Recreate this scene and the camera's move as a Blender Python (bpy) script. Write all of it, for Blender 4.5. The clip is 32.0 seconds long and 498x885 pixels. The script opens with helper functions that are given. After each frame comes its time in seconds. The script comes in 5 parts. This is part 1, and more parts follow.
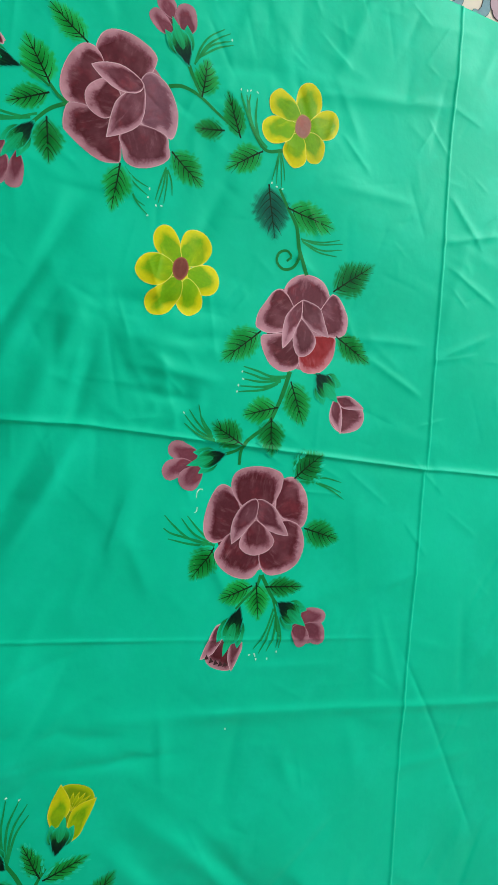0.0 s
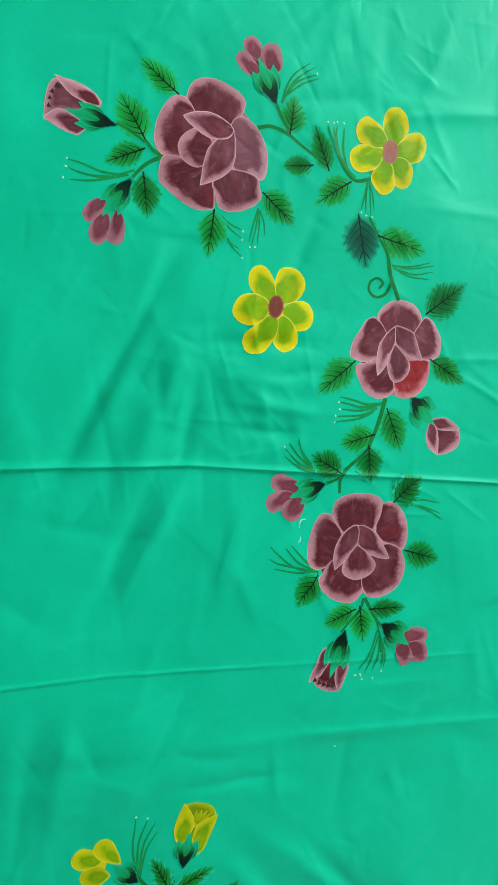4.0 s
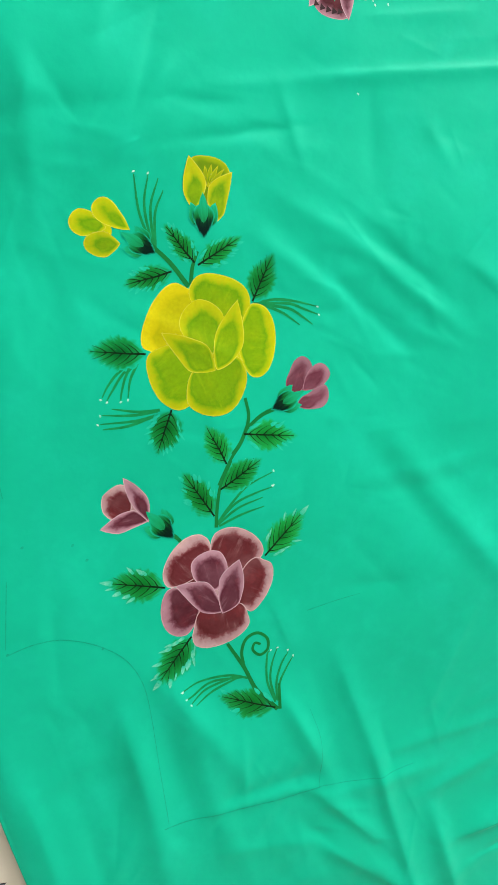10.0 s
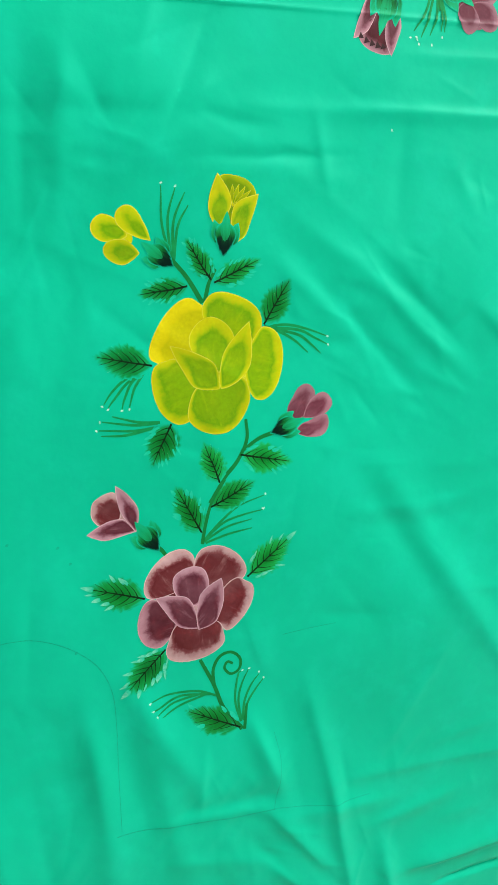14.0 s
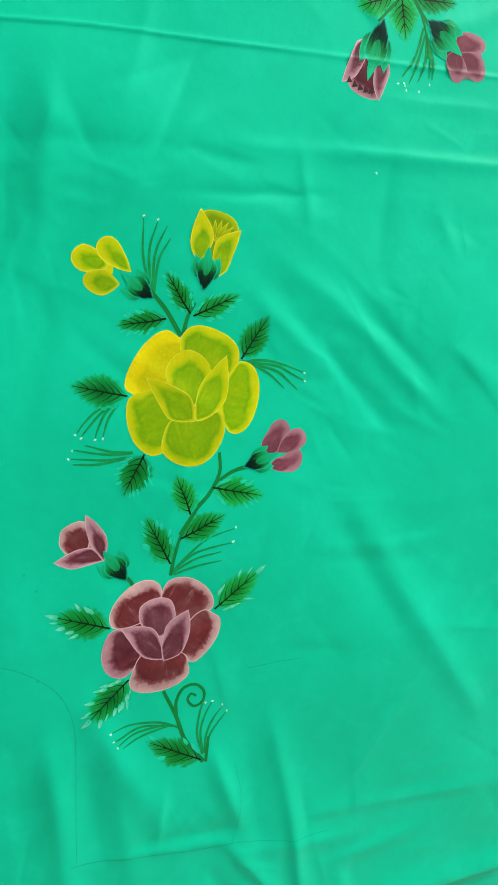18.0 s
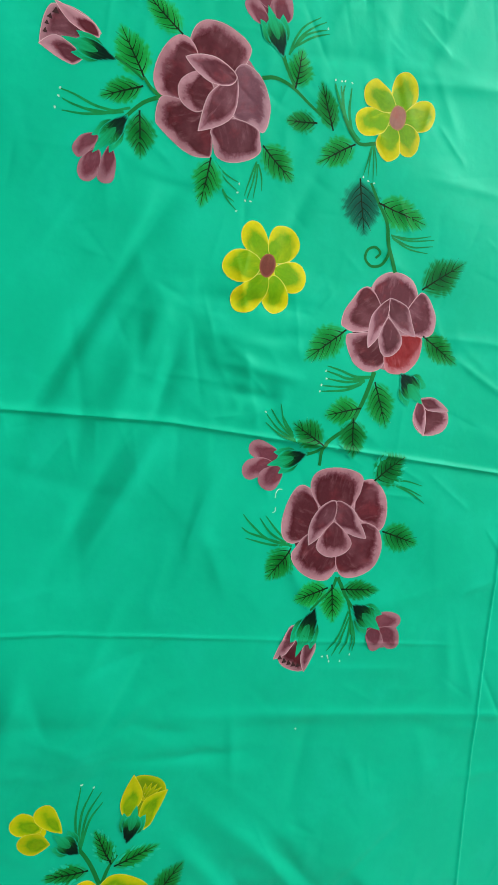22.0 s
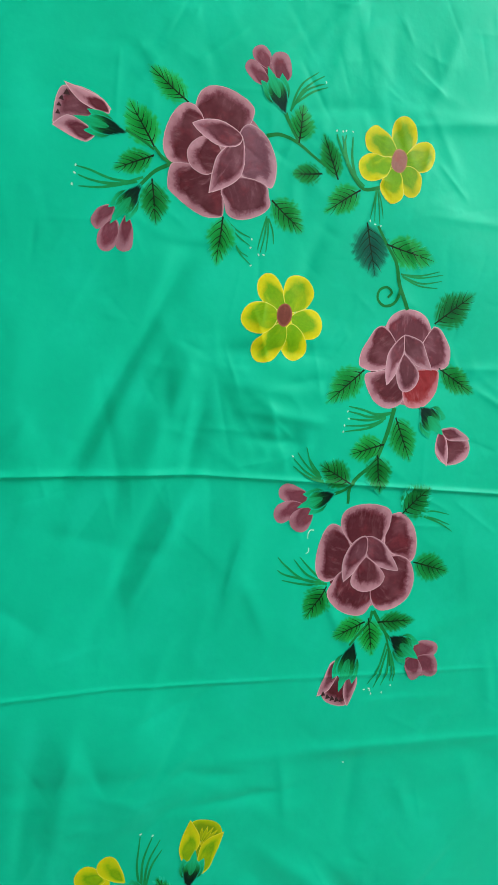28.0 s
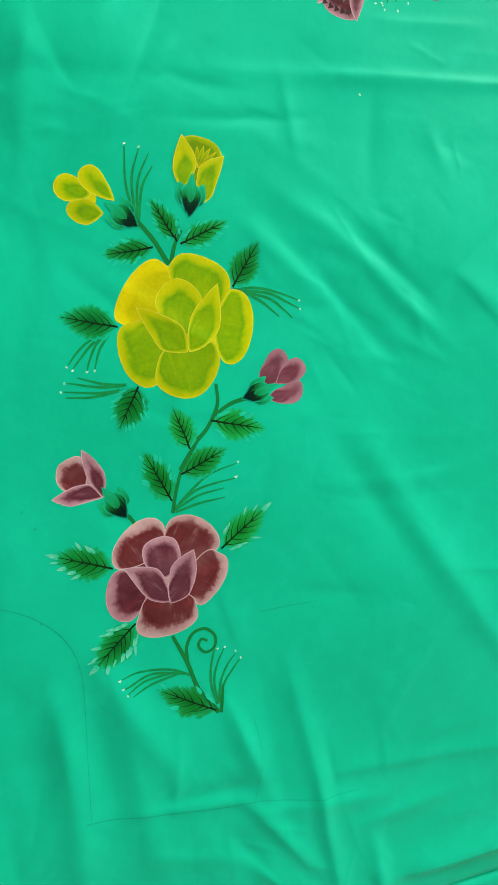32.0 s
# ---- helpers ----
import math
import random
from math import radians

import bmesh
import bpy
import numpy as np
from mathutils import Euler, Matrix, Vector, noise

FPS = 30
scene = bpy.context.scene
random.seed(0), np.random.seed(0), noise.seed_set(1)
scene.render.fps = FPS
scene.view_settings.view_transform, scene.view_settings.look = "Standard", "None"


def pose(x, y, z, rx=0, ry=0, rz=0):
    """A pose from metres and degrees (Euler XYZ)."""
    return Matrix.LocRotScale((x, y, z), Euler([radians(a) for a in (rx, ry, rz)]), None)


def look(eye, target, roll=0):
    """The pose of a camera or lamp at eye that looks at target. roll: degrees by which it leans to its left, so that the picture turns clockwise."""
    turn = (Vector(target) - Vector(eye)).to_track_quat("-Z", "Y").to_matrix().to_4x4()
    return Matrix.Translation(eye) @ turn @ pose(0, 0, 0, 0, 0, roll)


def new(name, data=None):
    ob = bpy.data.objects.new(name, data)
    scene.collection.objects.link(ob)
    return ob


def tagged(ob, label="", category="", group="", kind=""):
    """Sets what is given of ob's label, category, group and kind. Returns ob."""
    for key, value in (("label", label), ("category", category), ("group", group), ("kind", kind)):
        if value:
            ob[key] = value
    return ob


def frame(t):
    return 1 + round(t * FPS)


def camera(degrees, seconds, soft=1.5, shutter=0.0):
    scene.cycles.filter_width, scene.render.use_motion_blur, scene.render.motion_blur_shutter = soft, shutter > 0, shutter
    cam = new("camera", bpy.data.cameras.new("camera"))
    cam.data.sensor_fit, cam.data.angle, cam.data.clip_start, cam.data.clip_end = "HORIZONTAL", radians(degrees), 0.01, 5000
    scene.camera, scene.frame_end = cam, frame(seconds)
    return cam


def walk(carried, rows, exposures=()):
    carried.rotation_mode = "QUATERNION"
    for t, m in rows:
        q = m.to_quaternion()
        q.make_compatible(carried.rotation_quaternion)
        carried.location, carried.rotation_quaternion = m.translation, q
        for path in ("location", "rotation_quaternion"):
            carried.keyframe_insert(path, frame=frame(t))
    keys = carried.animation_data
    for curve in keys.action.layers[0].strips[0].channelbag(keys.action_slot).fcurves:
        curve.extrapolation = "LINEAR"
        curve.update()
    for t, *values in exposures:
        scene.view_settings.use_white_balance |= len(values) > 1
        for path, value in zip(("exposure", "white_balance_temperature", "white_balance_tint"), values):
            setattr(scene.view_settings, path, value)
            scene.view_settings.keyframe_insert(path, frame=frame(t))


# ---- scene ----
cam = camera(36.6, 32.0, soft=1.5)
PATH = [
    (0, (0.012, 0.016, 0.778), (0.921, -0.059, -1.002), 94.9),
    (0.3, (-0.0006, 0.0502, 0.7822), (0.9047, -0.0310, -1.0170), 94.633),
    (0.5, (0.001, 0.071, 0.775), (0.862, -0.041, -1.027), 95.8),
    (1, (-0.008, 0.081, 0.765), (0.757, -0.082, -1.076), 98.3),
    (1.5, (-0.026, 0.086, 0.754), (0.684, -0.095, -1.107), 99.9),
    (2, (-0.03, 0.086, 0.765), (0.654, -0.094, -1.105), 100.4),
    (2.5, (-0.025, 0.081, 0.77), (0.653, -0.098, -1.103), 100.4),
    (3, (-0.031, 0.083, 0.791), (0.669, -0.091, -1.074), 99.9),
    (3.5, (-0.026, 0.084, 0.786), (0.7, -0.073, -1.071), 98.9),
    (5.5, (-0.028, 0.115, 0.778), (0.723, -0.072, -1.066), 101.6),
    (6, (-0.025, 0.117, 0.784), (0.746, -0.094, -1.049), 102.6),
    (6.3, (-0.0142, 0.0904, 0.7844), (0.7609, -0.1379, -1.0424), 102.239),
    (6.5, (-0.006, 0.062, 0.782), (0.765, -0.24, -1.038), 104.7),
    (6.7, (-0.0021, -0.0178, 0.7854), (0.7579, -0.3143, -1.0364), 103.484),
    (7, (0.0, -0.146, 0.793), (0.742, -0.484, -1.034), 105.7),
    (7.5, (-0.016, -0.308, 0.779), (0.723, -0.656, -1.047), 105.5),
    (8, (-0.028, -0.389, 0.762), (0.665, -0.722, -1.084), 103.4),
    (8.5, (-0.026, -0.418, 0.759), (0.639, -0.778, -1.092), 102.6),
    (9, (-0.028, -0.448, 0.756), (0.617, -0.822, -1.1), 102.5),
    (9.5, (-0.024, -0.457, 0.748), (0.565, -0.851, -1.122), 105.8),
    (10, (-0.03, -0.488, 0.721), (0.508, -0.924, -1.155), 112.1),
    (10.5, (-0.042, -0.486, 0.703), (0.467, -0.953, -1.174), 116.8),
    (11, (-0.05, -0.486, 0.7), (0.45, -0.959, -1.178), 118.4),
    (11.5, (-0.056, -0.48, 0.702), (0.446, -0.955, -1.175), 118.7),
    (12, (-0.053, -0.475, 0.703), (0.466, -0.942, -1.171), 118.5),
    (12.5, (-0.045, -0.465, 0.71), (0.495, -0.926, -1.16), 118.0),
    (13, (-0.039, -0.467, 0.71), (0.494, -0.924, -1.163), 118.9),
    (13.5, (-0.044, -0.464, 0.711), (0.519, -0.919, -1.154), 117.8),
    (14, (-0.036, -0.459, 0.713), (0.54, -0.918, -1.146), 118.1),
    (14.5, (-0.03, -0.463, 0.716), (0.56, -0.931, -1.136), 118.6),
    (16.5, (-0.033, -0.458, 0.716), (0.565, -0.929, -1.133), 118.8),
    (17, (-0.025, -0.449, 0.714), (0.571, -0.927, -1.134), 119.3),
    (17.5, (-0.018, -0.448, 0.715), (0.577, -0.927, -1.134), 119.4),
    (18, (-0.021, -0.438, 0.714), (0.598, -0.873, -1.138), 117.4),
    (18.3, (-0.0178, -0.4005, 0.7190), (0.6184, -0.7778, -1.1410), 114.746),
    (18.5, (-0.014, -0.374, 0.722), (0.632, -0.696, -1.143), 112.2),
    (19, (-0.007, -0.288, 0.735), (0.691, -0.542, -1.122), 108.5),
    (19.5, (0.009, -0.216, 0.749), (0.718, -0.426, -1.11), 106.6),
    (20, (0.011, -0.156, 0.749), (0.723, -0.35, -1.11), 105.9),
    (20.5, (0.01, -0.086, 0.75), (0.728, -0.261, -1.109), 104.8),
    (21, (0.009, -0.03, 0.755), (0.772, -0.185, -1.087), 103.0),
    (21.5, (0.004, 0.014, 0.759), (0.765, -0.126, -1.085), 102.0),
    (22, (-0.003, 0.04, 0.759), (0.756, -0.099, -1.086), 102.0),
    (22.5, (-0.014, 0.068, 0.761), (0.743, -0.063, -1.086), 101.5),
    (23, (-0.016, 0.087, 0.763), (0.733, -0.032, -1.088), 100.6),
    (23.5, (-0.009, 0.075, 0.767), (0.746, -0.024, -1.082), 97.7),
    (24, (0.001, 0.067, 0.77), (0.753, -0.026, -1.081), 95.4),
    (24.5, (-0.006, 0.065, 0.769), (0.749, -0.029, -1.081), 94.8),
    (25, (-0.014, 0.069, 0.768), (0.733, -0.029, -1.085), 95.0),
    (25.5, (-0.026, 0.076, 0.767), (0.723, -0.022, -1.085), 95.0),
    (26, (-0.027, 0.076, 0.764), (0.719, -0.025, -1.089), 95.3),
    (26.5, (-0.029, 0.078, 0.764), (0.714, -0.02, -1.09), 95.2),
    (28.5, (-0.03, 0.082, 0.771), (0.705, -0.034, -1.085), 96.6),
    (29, (-0.026, 0.073, 0.771), (0.717, -0.035, -1.083), 95.9),
    (29.5, (-0.018, 0.039, 0.776), (0.743, -0.079, -1.07), 96.1),
    (29.7, (-0.0064, -0.0051, 0.7807), (0.7574, -0.1133, -1.0648), 94.214),
    (30, (0.008, -0.069, 0.793), (0.751, -0.224, -1.057), 94.4),
    (30.3, (0.0081, -0.1530, 0.7864), (0.7513, -0.3329, -1.0672), 94.183),
    (30.5, (0.011, -0.208, 0.78), (0.735, -0.401, -1.074), 94.7),
    (31, (-0.005, -0.329, 0.754), (0.702, -0.564, -1.102), 97.4),
    (31.5, (-0.008, -0.44, 0.725), (0.661, -0.77, -1.13), 104.9),
    (32, (0.009, -0.555, 0.727), (0.533, -0.87, -1.178), 110.4),
]
walk(cam, [(t, look(eye, target, roll)) for t, eye, target, roll in PATH], exposures=[(0.0, -0.04, 6450, 9), (2.0, 0.08, 6500, 8), (6.0, 0.04, 6550, 8), (7.0, 0.11, 6850, 3), (8.0, 0.22, 6800, 4), (9.0, 0.28, 6700, 4), (10.5, 0.5, 6480, 13), (13.0, 0.48, 6540, 9), (17.5, 0.44, 6600, 7), (20.0, 0.18, 6650, 7), (21.0, 0.08, 6650, 6), (23.0, 0.01, 6480, 9), (29.0, 0.03, 6500, 9), (30.0, -0.02, 6650, 6), (31.0, 0.08, 6850, 3), (32.0, 0.32, 6800, 5)])

# ---- light: one tall window in the far wall, white room ----
world = bpy.data.worlds.new("daylight")
scene.world = world
world.use_nodes = True
wn = world.node_tree.nodes
sky = wn.new("ShaderNodeTexSky")
sky.sky_type, sky.sun_disc = "NISHITA", False
sky.sun_elevation, sky.sun_rotation = radians(40), radians(200)
world.node_tree.links.new(sky.outputs["Color"], wn["Background"].inputs["Color"])
wn["Background"].inputs["Strength"].default_value = 0.1


def area(name, m, sx, sy, watts, colour):
    lamp = bpy.data.lights.new(name, "AREA")
    lamp.shape, lamp.size, lamp.size_y, lamp.energy, lamp.color = "RECTANGLE", sx, sy, watts, colour
    ob = new(name, lamp)
    ob.matrix_world = m
    return ob


area("window_daylight", look((3.72, 2.20, 1.62), (0.3, 0.1, 0.3)), 2.1, 1.6, 205.0, (1.0, 0.98, 0.95))

# ---- materials ----


def mat(name):
    m = bpy.data.materials.new(name)
    m.use_nodes = True
    return m, m.node_tree.nodes, m.node_tree.links, m.node_tree.nodes["Principled BSDF"]


def node(nodes, kind, **values):
    n = nodes.new(kind)
    for key, value in values.items():
        n.inputs[key].default_value = value
    return n


def noise_node(nodes, links, vector, scale, detail=3.0, rough=0.55):
    n = node(nodes, "ShaderNodeTexNoise", Scale=scale, Detail=detail, Roughness=rough)
    if vector is not None:
        links.new(vector, n.inputs["Vector"])
    return n.outputs["Fac"]


def ramp(nodes, links, value, stops):
    r = nodes.new("ShaderNodeValToRGB")
    e = r.color_ramp.elements
    while len(e) < len(stops):
        e.new(0.5)
    for el, (at, colour) in zip(e, stops):
        el.position, el.color = at, (*colour, 1)
    links.new(value, r.inputs["Fac"])
    return r.outputs["Color"]


def maths(nodes, links, op, a, b, clamp=False):
    n = nodes.new("ShaderNodeMath")
    n.operation, n.use_clamp = op, clamp
    for i, v in enumerate((a, b)):
        if isinstance(v, (int, float)):
            n.inputs[i].default_value = v
        else:
            links.new(v, n.inputs[i])
    return n.outputs[0]


def span(nodes, links, value, a, b, c=0.0, d=1.0):
    n = node(nodes, "ShaderNodeMapRange")
    n.interpolation_type = "SMOOTHSTEP"
    for key, v in zip(("From Min", "From Max", "To Min", "To Max"), (a, b, c, d)):
        n.inputs[key].default_value = v
    links.new(value, n.inputs["Value"])
    return n.outputs["Result"]


def blend(nodes, links, fac, a, b, kind="MIX"):
    n = nodes.new("ShaderNodeMix")
    n.data_type, n.blend_type = "RGBA", kind
    for i, v in ((0, fac), (6, a), (7, b)):
        if isinstance(v, (int, float)):
            n.inputs[i].default_value = v
        elif isinstance(v, tuple):
            n.inputs[i].default_value = (*v, 1)
        else:
            links.new(v, n.inputs[i])
    return n.outputs[2]


def attribute(nodes, name):
    n = nodes.new("ShaderNodeAttribute")
    n.attribute_name = name
    return n


def bump(nodes, links, height, strength, distance, shader):
    b = node(nodes, "ShaderNodeBump", Strength=strength, Distance=distance)
    links.new(height, b.inputs["Height"])
    links.new(b.outputs["Normal"], shader.inputs["Normal"])


def cloth_look(n, l, p):
    """The dyed colour of the cloth with blotches of painted sheen, and its weave, gloss and crinkles set on the shader.
    """
    at = n.new("ShaderNodeTexCoord").outputs["Object"]
    big = noise_node(n, l, at, 4.0, 4.0)
    small = noise_node(n, l, at, 60.0, 3.0)
    c = ramp(n, l, big, [(0.3, (0.004, 0.46, 0.280)), (0.7, (0.005, 0.54, 0.342))])
    c = blend(n, l, span(n, l, small, 0.35, 0.75, 0.0, 0.12), c, (0.006, 0.58, 0.35))
    # Lighter cyan blotches: soft patches of sheen mixed into the colour.
    c = blend(n, l, span(n, l, noise_node(n, l, at, 15.0, 4.0, 0.6), 0.46, 0.72, 0.0, 0.36), c, (0.008, 0.58, 0.40))
    p.inputs["Roughness"].default_value = 0.48
    p.inputs["Specular IOR Level"].default_value = 0.18
    p.inputs["Specular Tint"].default_value = (0.12, 1.0, 0.88, 1)
    p.inputs["Sheen Weight"].default_value = 0.05
    p.inputs["Sheen Roughness"].default_value = 0.4
    p.inputs["Sheen Tint"].default_value = (0.1, 1.0, 0.75, 1)
    thread = noise_node(n, l, at, 900.0, 1.0)
    crinkle = noise_node(n, l, at, 26.0, 5.0, 0.6)
    crimp = noise_node(n, l, at, 75.0, 3.0, 0.6)
    h = maths(n, l, "ADD", maths(n, l, "MULTIPLY", thread, 0.03), crinkle)
    h = maths(n, l, "ADD", h, maths(n, l, "MULTIPLY", span(n, l, crimp, 0.4, 0.75), 0.12))
    bump(n, l, h, 0.24, 0.0018, p)
    return c


def cloth_material():
    m, n, l, p = mat("green_poplin")
    l.new(cloth_look(n, l, p), p.inputs["Base Color"])
    return m


def thin_paint(n, l, p, c, cover):
    """Paint that sinks into the cloth: where it covers little, the dye of the cloth shows."""
    l.new(blend(n, l, cover, cloth_look(n, l, p), c), p.inputs["Base Color"])
    l.new(maths(n, l, "GREATER_THAN", cover, 0.035), p.inputs["Alpha"])


def petal_material(name, core, mid, rim, line, band=6.5, root=0.2, deep=0.0, hue=(1.15, 0.55, 0.55)):
    """Brushed petal: a pale band along its outer edge, feathered into a dark heart, with a thin pale outline.
    band: its width at the tip in mm; root: the share of it left at the base; deep: how far the heart pales again inside."""
    m, n, l, p = mat(name)
    edge = maths(n, l, "MULTIPLY", attribute(n, "edge").outputs["Fac"], 1000.0)
    along = attribute(n, "along").outputs["Fac"]
    grain = attribute(n, "grain").outputs["Vector"]
    streak = noise_node(n, l, grain, 1.0, 4.0, 0.6)
    at = n.new("ShaderNodeTexCoord").outputs["Object"]
    patch = noise_node(n, l, at, 30.0, 4.0, 0.6)
    dab = noise_node(n, l, at, 330.0, 3.0, 0.6)
    wide = span(n, l, along, 0.22, 0.80, band * root, band)
    v = maths(n, l, "DIVIDE", edge, wide)
    v = maths(n, l, "ADD", v, maths(n, l, "MULTIPLY", maths(n, l, "SUBTRACT", streak, 0.5), 1.0))
    v = maths(n, l, "ADD", v, maths(n, l, "MULTIPLY", maths(n, l, "SUBTRACT", patch, 0.5), 2.9))
    v = maths(n, l, "ADD", v, maths(n, l, "MULTIPLY", maths(n, l, "SUBTRACT", dab, 0.5), 0.75))
    v = maths(n, l, "MULTIPLY", v, 0.42, True)
    near = tuple(0.55 * r + 0.45 * c for r, c in zip(rim, mid))
    inner = tuple((1 - deep) * c + deep * r for r, c in zip(mid, core))
    c = ramp(n, l, v, [(0.0, rim), (0.17, tuple(0.8 * r + 0.2 * c for r, c in zip(rim, mid))), (0.30, near), (0.45, mid), (0.62, core), (1.0, inner)])
    warm = span(n, l, noise_node(n, l, at, 46.0, 3.0, 0.6), 0.50, 0.72, 0.0, 0.5)
    c = blend(n, l, maths(n, l, "MULTIPLY", warm, span(n, l, v, 0.40, 0.60)), c, tuple(min(1.0, q * k) for q, k in zip(mid, hue)))
    smear = span(n, l, noise_node(n, l, at, 34.0, 2.0, 0.5), 0.46, 0.70, 0.0, 0.34)
    c = blend(n, l, smear, c, tuple(0.8 * q + 0.2 * r for q, r in zip(mid, rim)))
    dry = span(n, l, streak, 0.50, 0.72, 0.0, 0.20)
    c = blend(n, l, maths(n, l, "MULTIPLY", dry, span(n, l, patch, 0.40, 0.62)), c, rim)
    uneven = span(n, l, noise_node(n, l, at, 60.0, 2.0), 0.30, 0.60, 0.25, 0.95)
    thin = span(n, l, maths(n, l, "ADD", edge, maths(n, l, "MULTIPLY", dab, 0.5)), 0.75, 1.45, 1.0, 0.0)
    c = blend(n, l, maths(n, l, "MULTIPLY", thin, uneven), c, line)
    rnd = n.new("ShaderNodeObjectInfo").outputs["Random"]
    hsv = node(n, "ShaderNodeHueSaturation", Saturation=1.0, Fac=1.0)
    tone = maths(n, l, "ADD", maths(n, l, "MULTIPLY", rnd, 0.22), 0.56)
    tone = maths(n, l, "ADD", tone, maths(n, l, "MULTIPLY", dab, 0.38))
    tone = maths(n, l, "ADD", tone, maths(n, l, "MULTIPLY", streak, 0.30))
    l.new(tone, hsv.inputs["Value"])
    l.new(c, hsv.inputs["Color"])
    l.new(hsv.outputs["Color"], p.inputs["Base Color"])
    p.inputs["Roughness"].default_value = 0.45
    p.inputs["Specular IOR Level"].default_value = 0.12
    ragged = maths(n, l, "ADD", edge, maths(n, l, "MULTIPLY", maths(n, l, "SUBTRACT", noise_node(n, l, at, 260.0, 2.0), 0.5), 0.7))
    l.new(span(n, l, ragged, 0.0, 0.42), p.inputs["Alpha"])
    bump(n, l, streak, 0.15, 0.0006, p)
    return m


def soft_paint(name, dark, mid, pale, fade=0.72, body=1.0):
    """Brushed leaf: strokes that run out from the midrib and thin out towards the edge."""
    m, n, l, p = mat(name)
    rho = attribute(n, "rho").outputs["Fac"]
    grain = attribute(n, "grain").outputs["Vector"]
    streak = noise_node(n, l, grain, 1.0, 3.0, 0.6)
    v = maths(n, l, "ADD", maths(n, l, "MULTIPLY", rho, 0.75), maths(n, l, "MULTIPLY", streak, 0.45))
    c = ramp(n, l, v, [(0.12, dark), (0.45, mid), (0.95, pale)])
    rnd = n.new("ShaderNodeObjectInfo").outputs["Random"]
    hsv = node(n, "ShaderNodeHueSaturation", Fac=1.0)
    l.new(maths(n, l, "ADD", maths(n, l, "MULTIPLY", rnd, 0.5), 0.72), hsv.inputs["Value"])
    l.new(c, hsv.inputs["Color"])
    a = maths(n, l, "ADD", rho, maths(n, l, "MULTIPLY", maths(n, l, "SUBTRACT", streak, 0.5), 0.95))
    edge = span(n, l, rho, 0.80, 1.0, 1.0, 0.0)
    thin_paint(n, l, p, hsv.outputs["Color"], maths(n, l, "MULTIPLY", span(n, l, a, fade - 0.16, 1.08, body, 0.0), edge))
    return m


def calyx_paint(name):
    """Nearly black at the stalk, leaf green at the tips."""
    m, n, l, p = mat(name)
    rho = attribute(n, "rho").outputs["Fac"]
    along = attribute(n, "along").outputs["Fac"]
    grain = attribute(n, "grain").outputs["Vector"]
    streak = noise_node(n, l, grain, 1.0, 3.0, 0.6)
    v = maths(n, l, "ADD", along, maths(n, l, "MULTIPLY", maths(n, l, "SUBTRACT", streak, 0.5), 0.62))
    c = ramp(n, l, v, [(0.26, (0.002, 0.006, 0.003)), (0.42, (0.003, 0.024, 0.007)), (0.55, (0.005, 0.14, 0.022)), (0.76, (0.008, 0.29, 0.070)), (1.0, (0.010, 0.42, 0.18))])
    a = maths(n, l, "ADD", rho, maths(n, l, "MULTIPLY", maths(n, l, "SUBTRACT", streak, 0.5), 0.4))
    thin_paint(n, l, p, c, maths(n, l, "MULTIPLY", span(n, l, a, 0.80, 1.06, 1.0, 0.0), span(n, l, along, 0.50, 0.95, 1.0, 0.62)))
    return m


def plain_paint(name, colour, other, rough=0.45, alpha=1.0):
    m, n, l, p = mat(name)
    at = n.new("ShaderNodeTexCoord").outputs["Object"]
    c = blend(n, l, noise_node(n, l, at, 130.0, 3.0), colour, other)
    if alpha < 1:
        thin_paint(n, l, p, c, span(n, l, noise_node(n, l, at, 300.0, 2.0), 0.2, 0.7, alpha * 0.4, min(1.0, alpha * 1.4)))
        return m
    l.new(c, p.inputs["Base Color"])
    p.inputs["Roughness"].default_value = rough
    p.inputs["Specular IOR Level"].default_value = 0.1
    return m


def rough_material(name, a, b, scale, rough, bumpy=0.1, distance=0.002):
    m, n, l, p = mat(name)
    at = n.new("ShaderNodeTexCoord").outputs["Object"]
    c = blend(n, l, span(n, l, noise_node(n, l, at, scale, 5.0), 0.3, 0.7), a, b)
    l.new(c, p.inputs["Base Color"])
    p.inputs["Roughness"].default_value = rough
    p.inputs["Specular IOR Level"].default_value = 0.1
    bump(n, l, noise_node(n, l, at, scale * 30, 3.0), bumpy, distance, p)
    return m


GREEN = cloth_material()
MAROON = petal_material("paint_maroon", (0.074, 0.010, 0.018), (0.160, 0.046, 0.072), (0.47, 0.255, 0.325), (0.63, 0.43, 0.50), 9.0, 0.18, 0.15)
MAUVE = petal_material("paint_mauve", (0.088, 0.017, 0.030), (0.190, 0.066, 0.100), (0.47, 0.27, 0.345), (0.64, 0.45, 0.52), 6.5, 0.28, 0.2)
PLUM = petal_material("paint_plum", (0.140, 0.032, 0.056), (0.20, 0.070, 0.104), (0.36, 0.18, 0.24), (0.37, 0.19, 0.25), 6.5, 0.15, 0.2)
RED = petal_material("paint_red", (0.22, 0.010, 0.014), (0.27, 0.034, 0.048), (0.50, 0.21, 0.26), (0.60, 0.36, 0.42), 8.0, 0.2, 0.3)
DUSKY = petal_material("paint_dusky", (0.150, 0.058, 0.090), (0.18, 0.074, 0.112), (0.46, 0.27, 0.345), (0.62, 0.43, 0.50), 8.0, 0.32, 0.4)
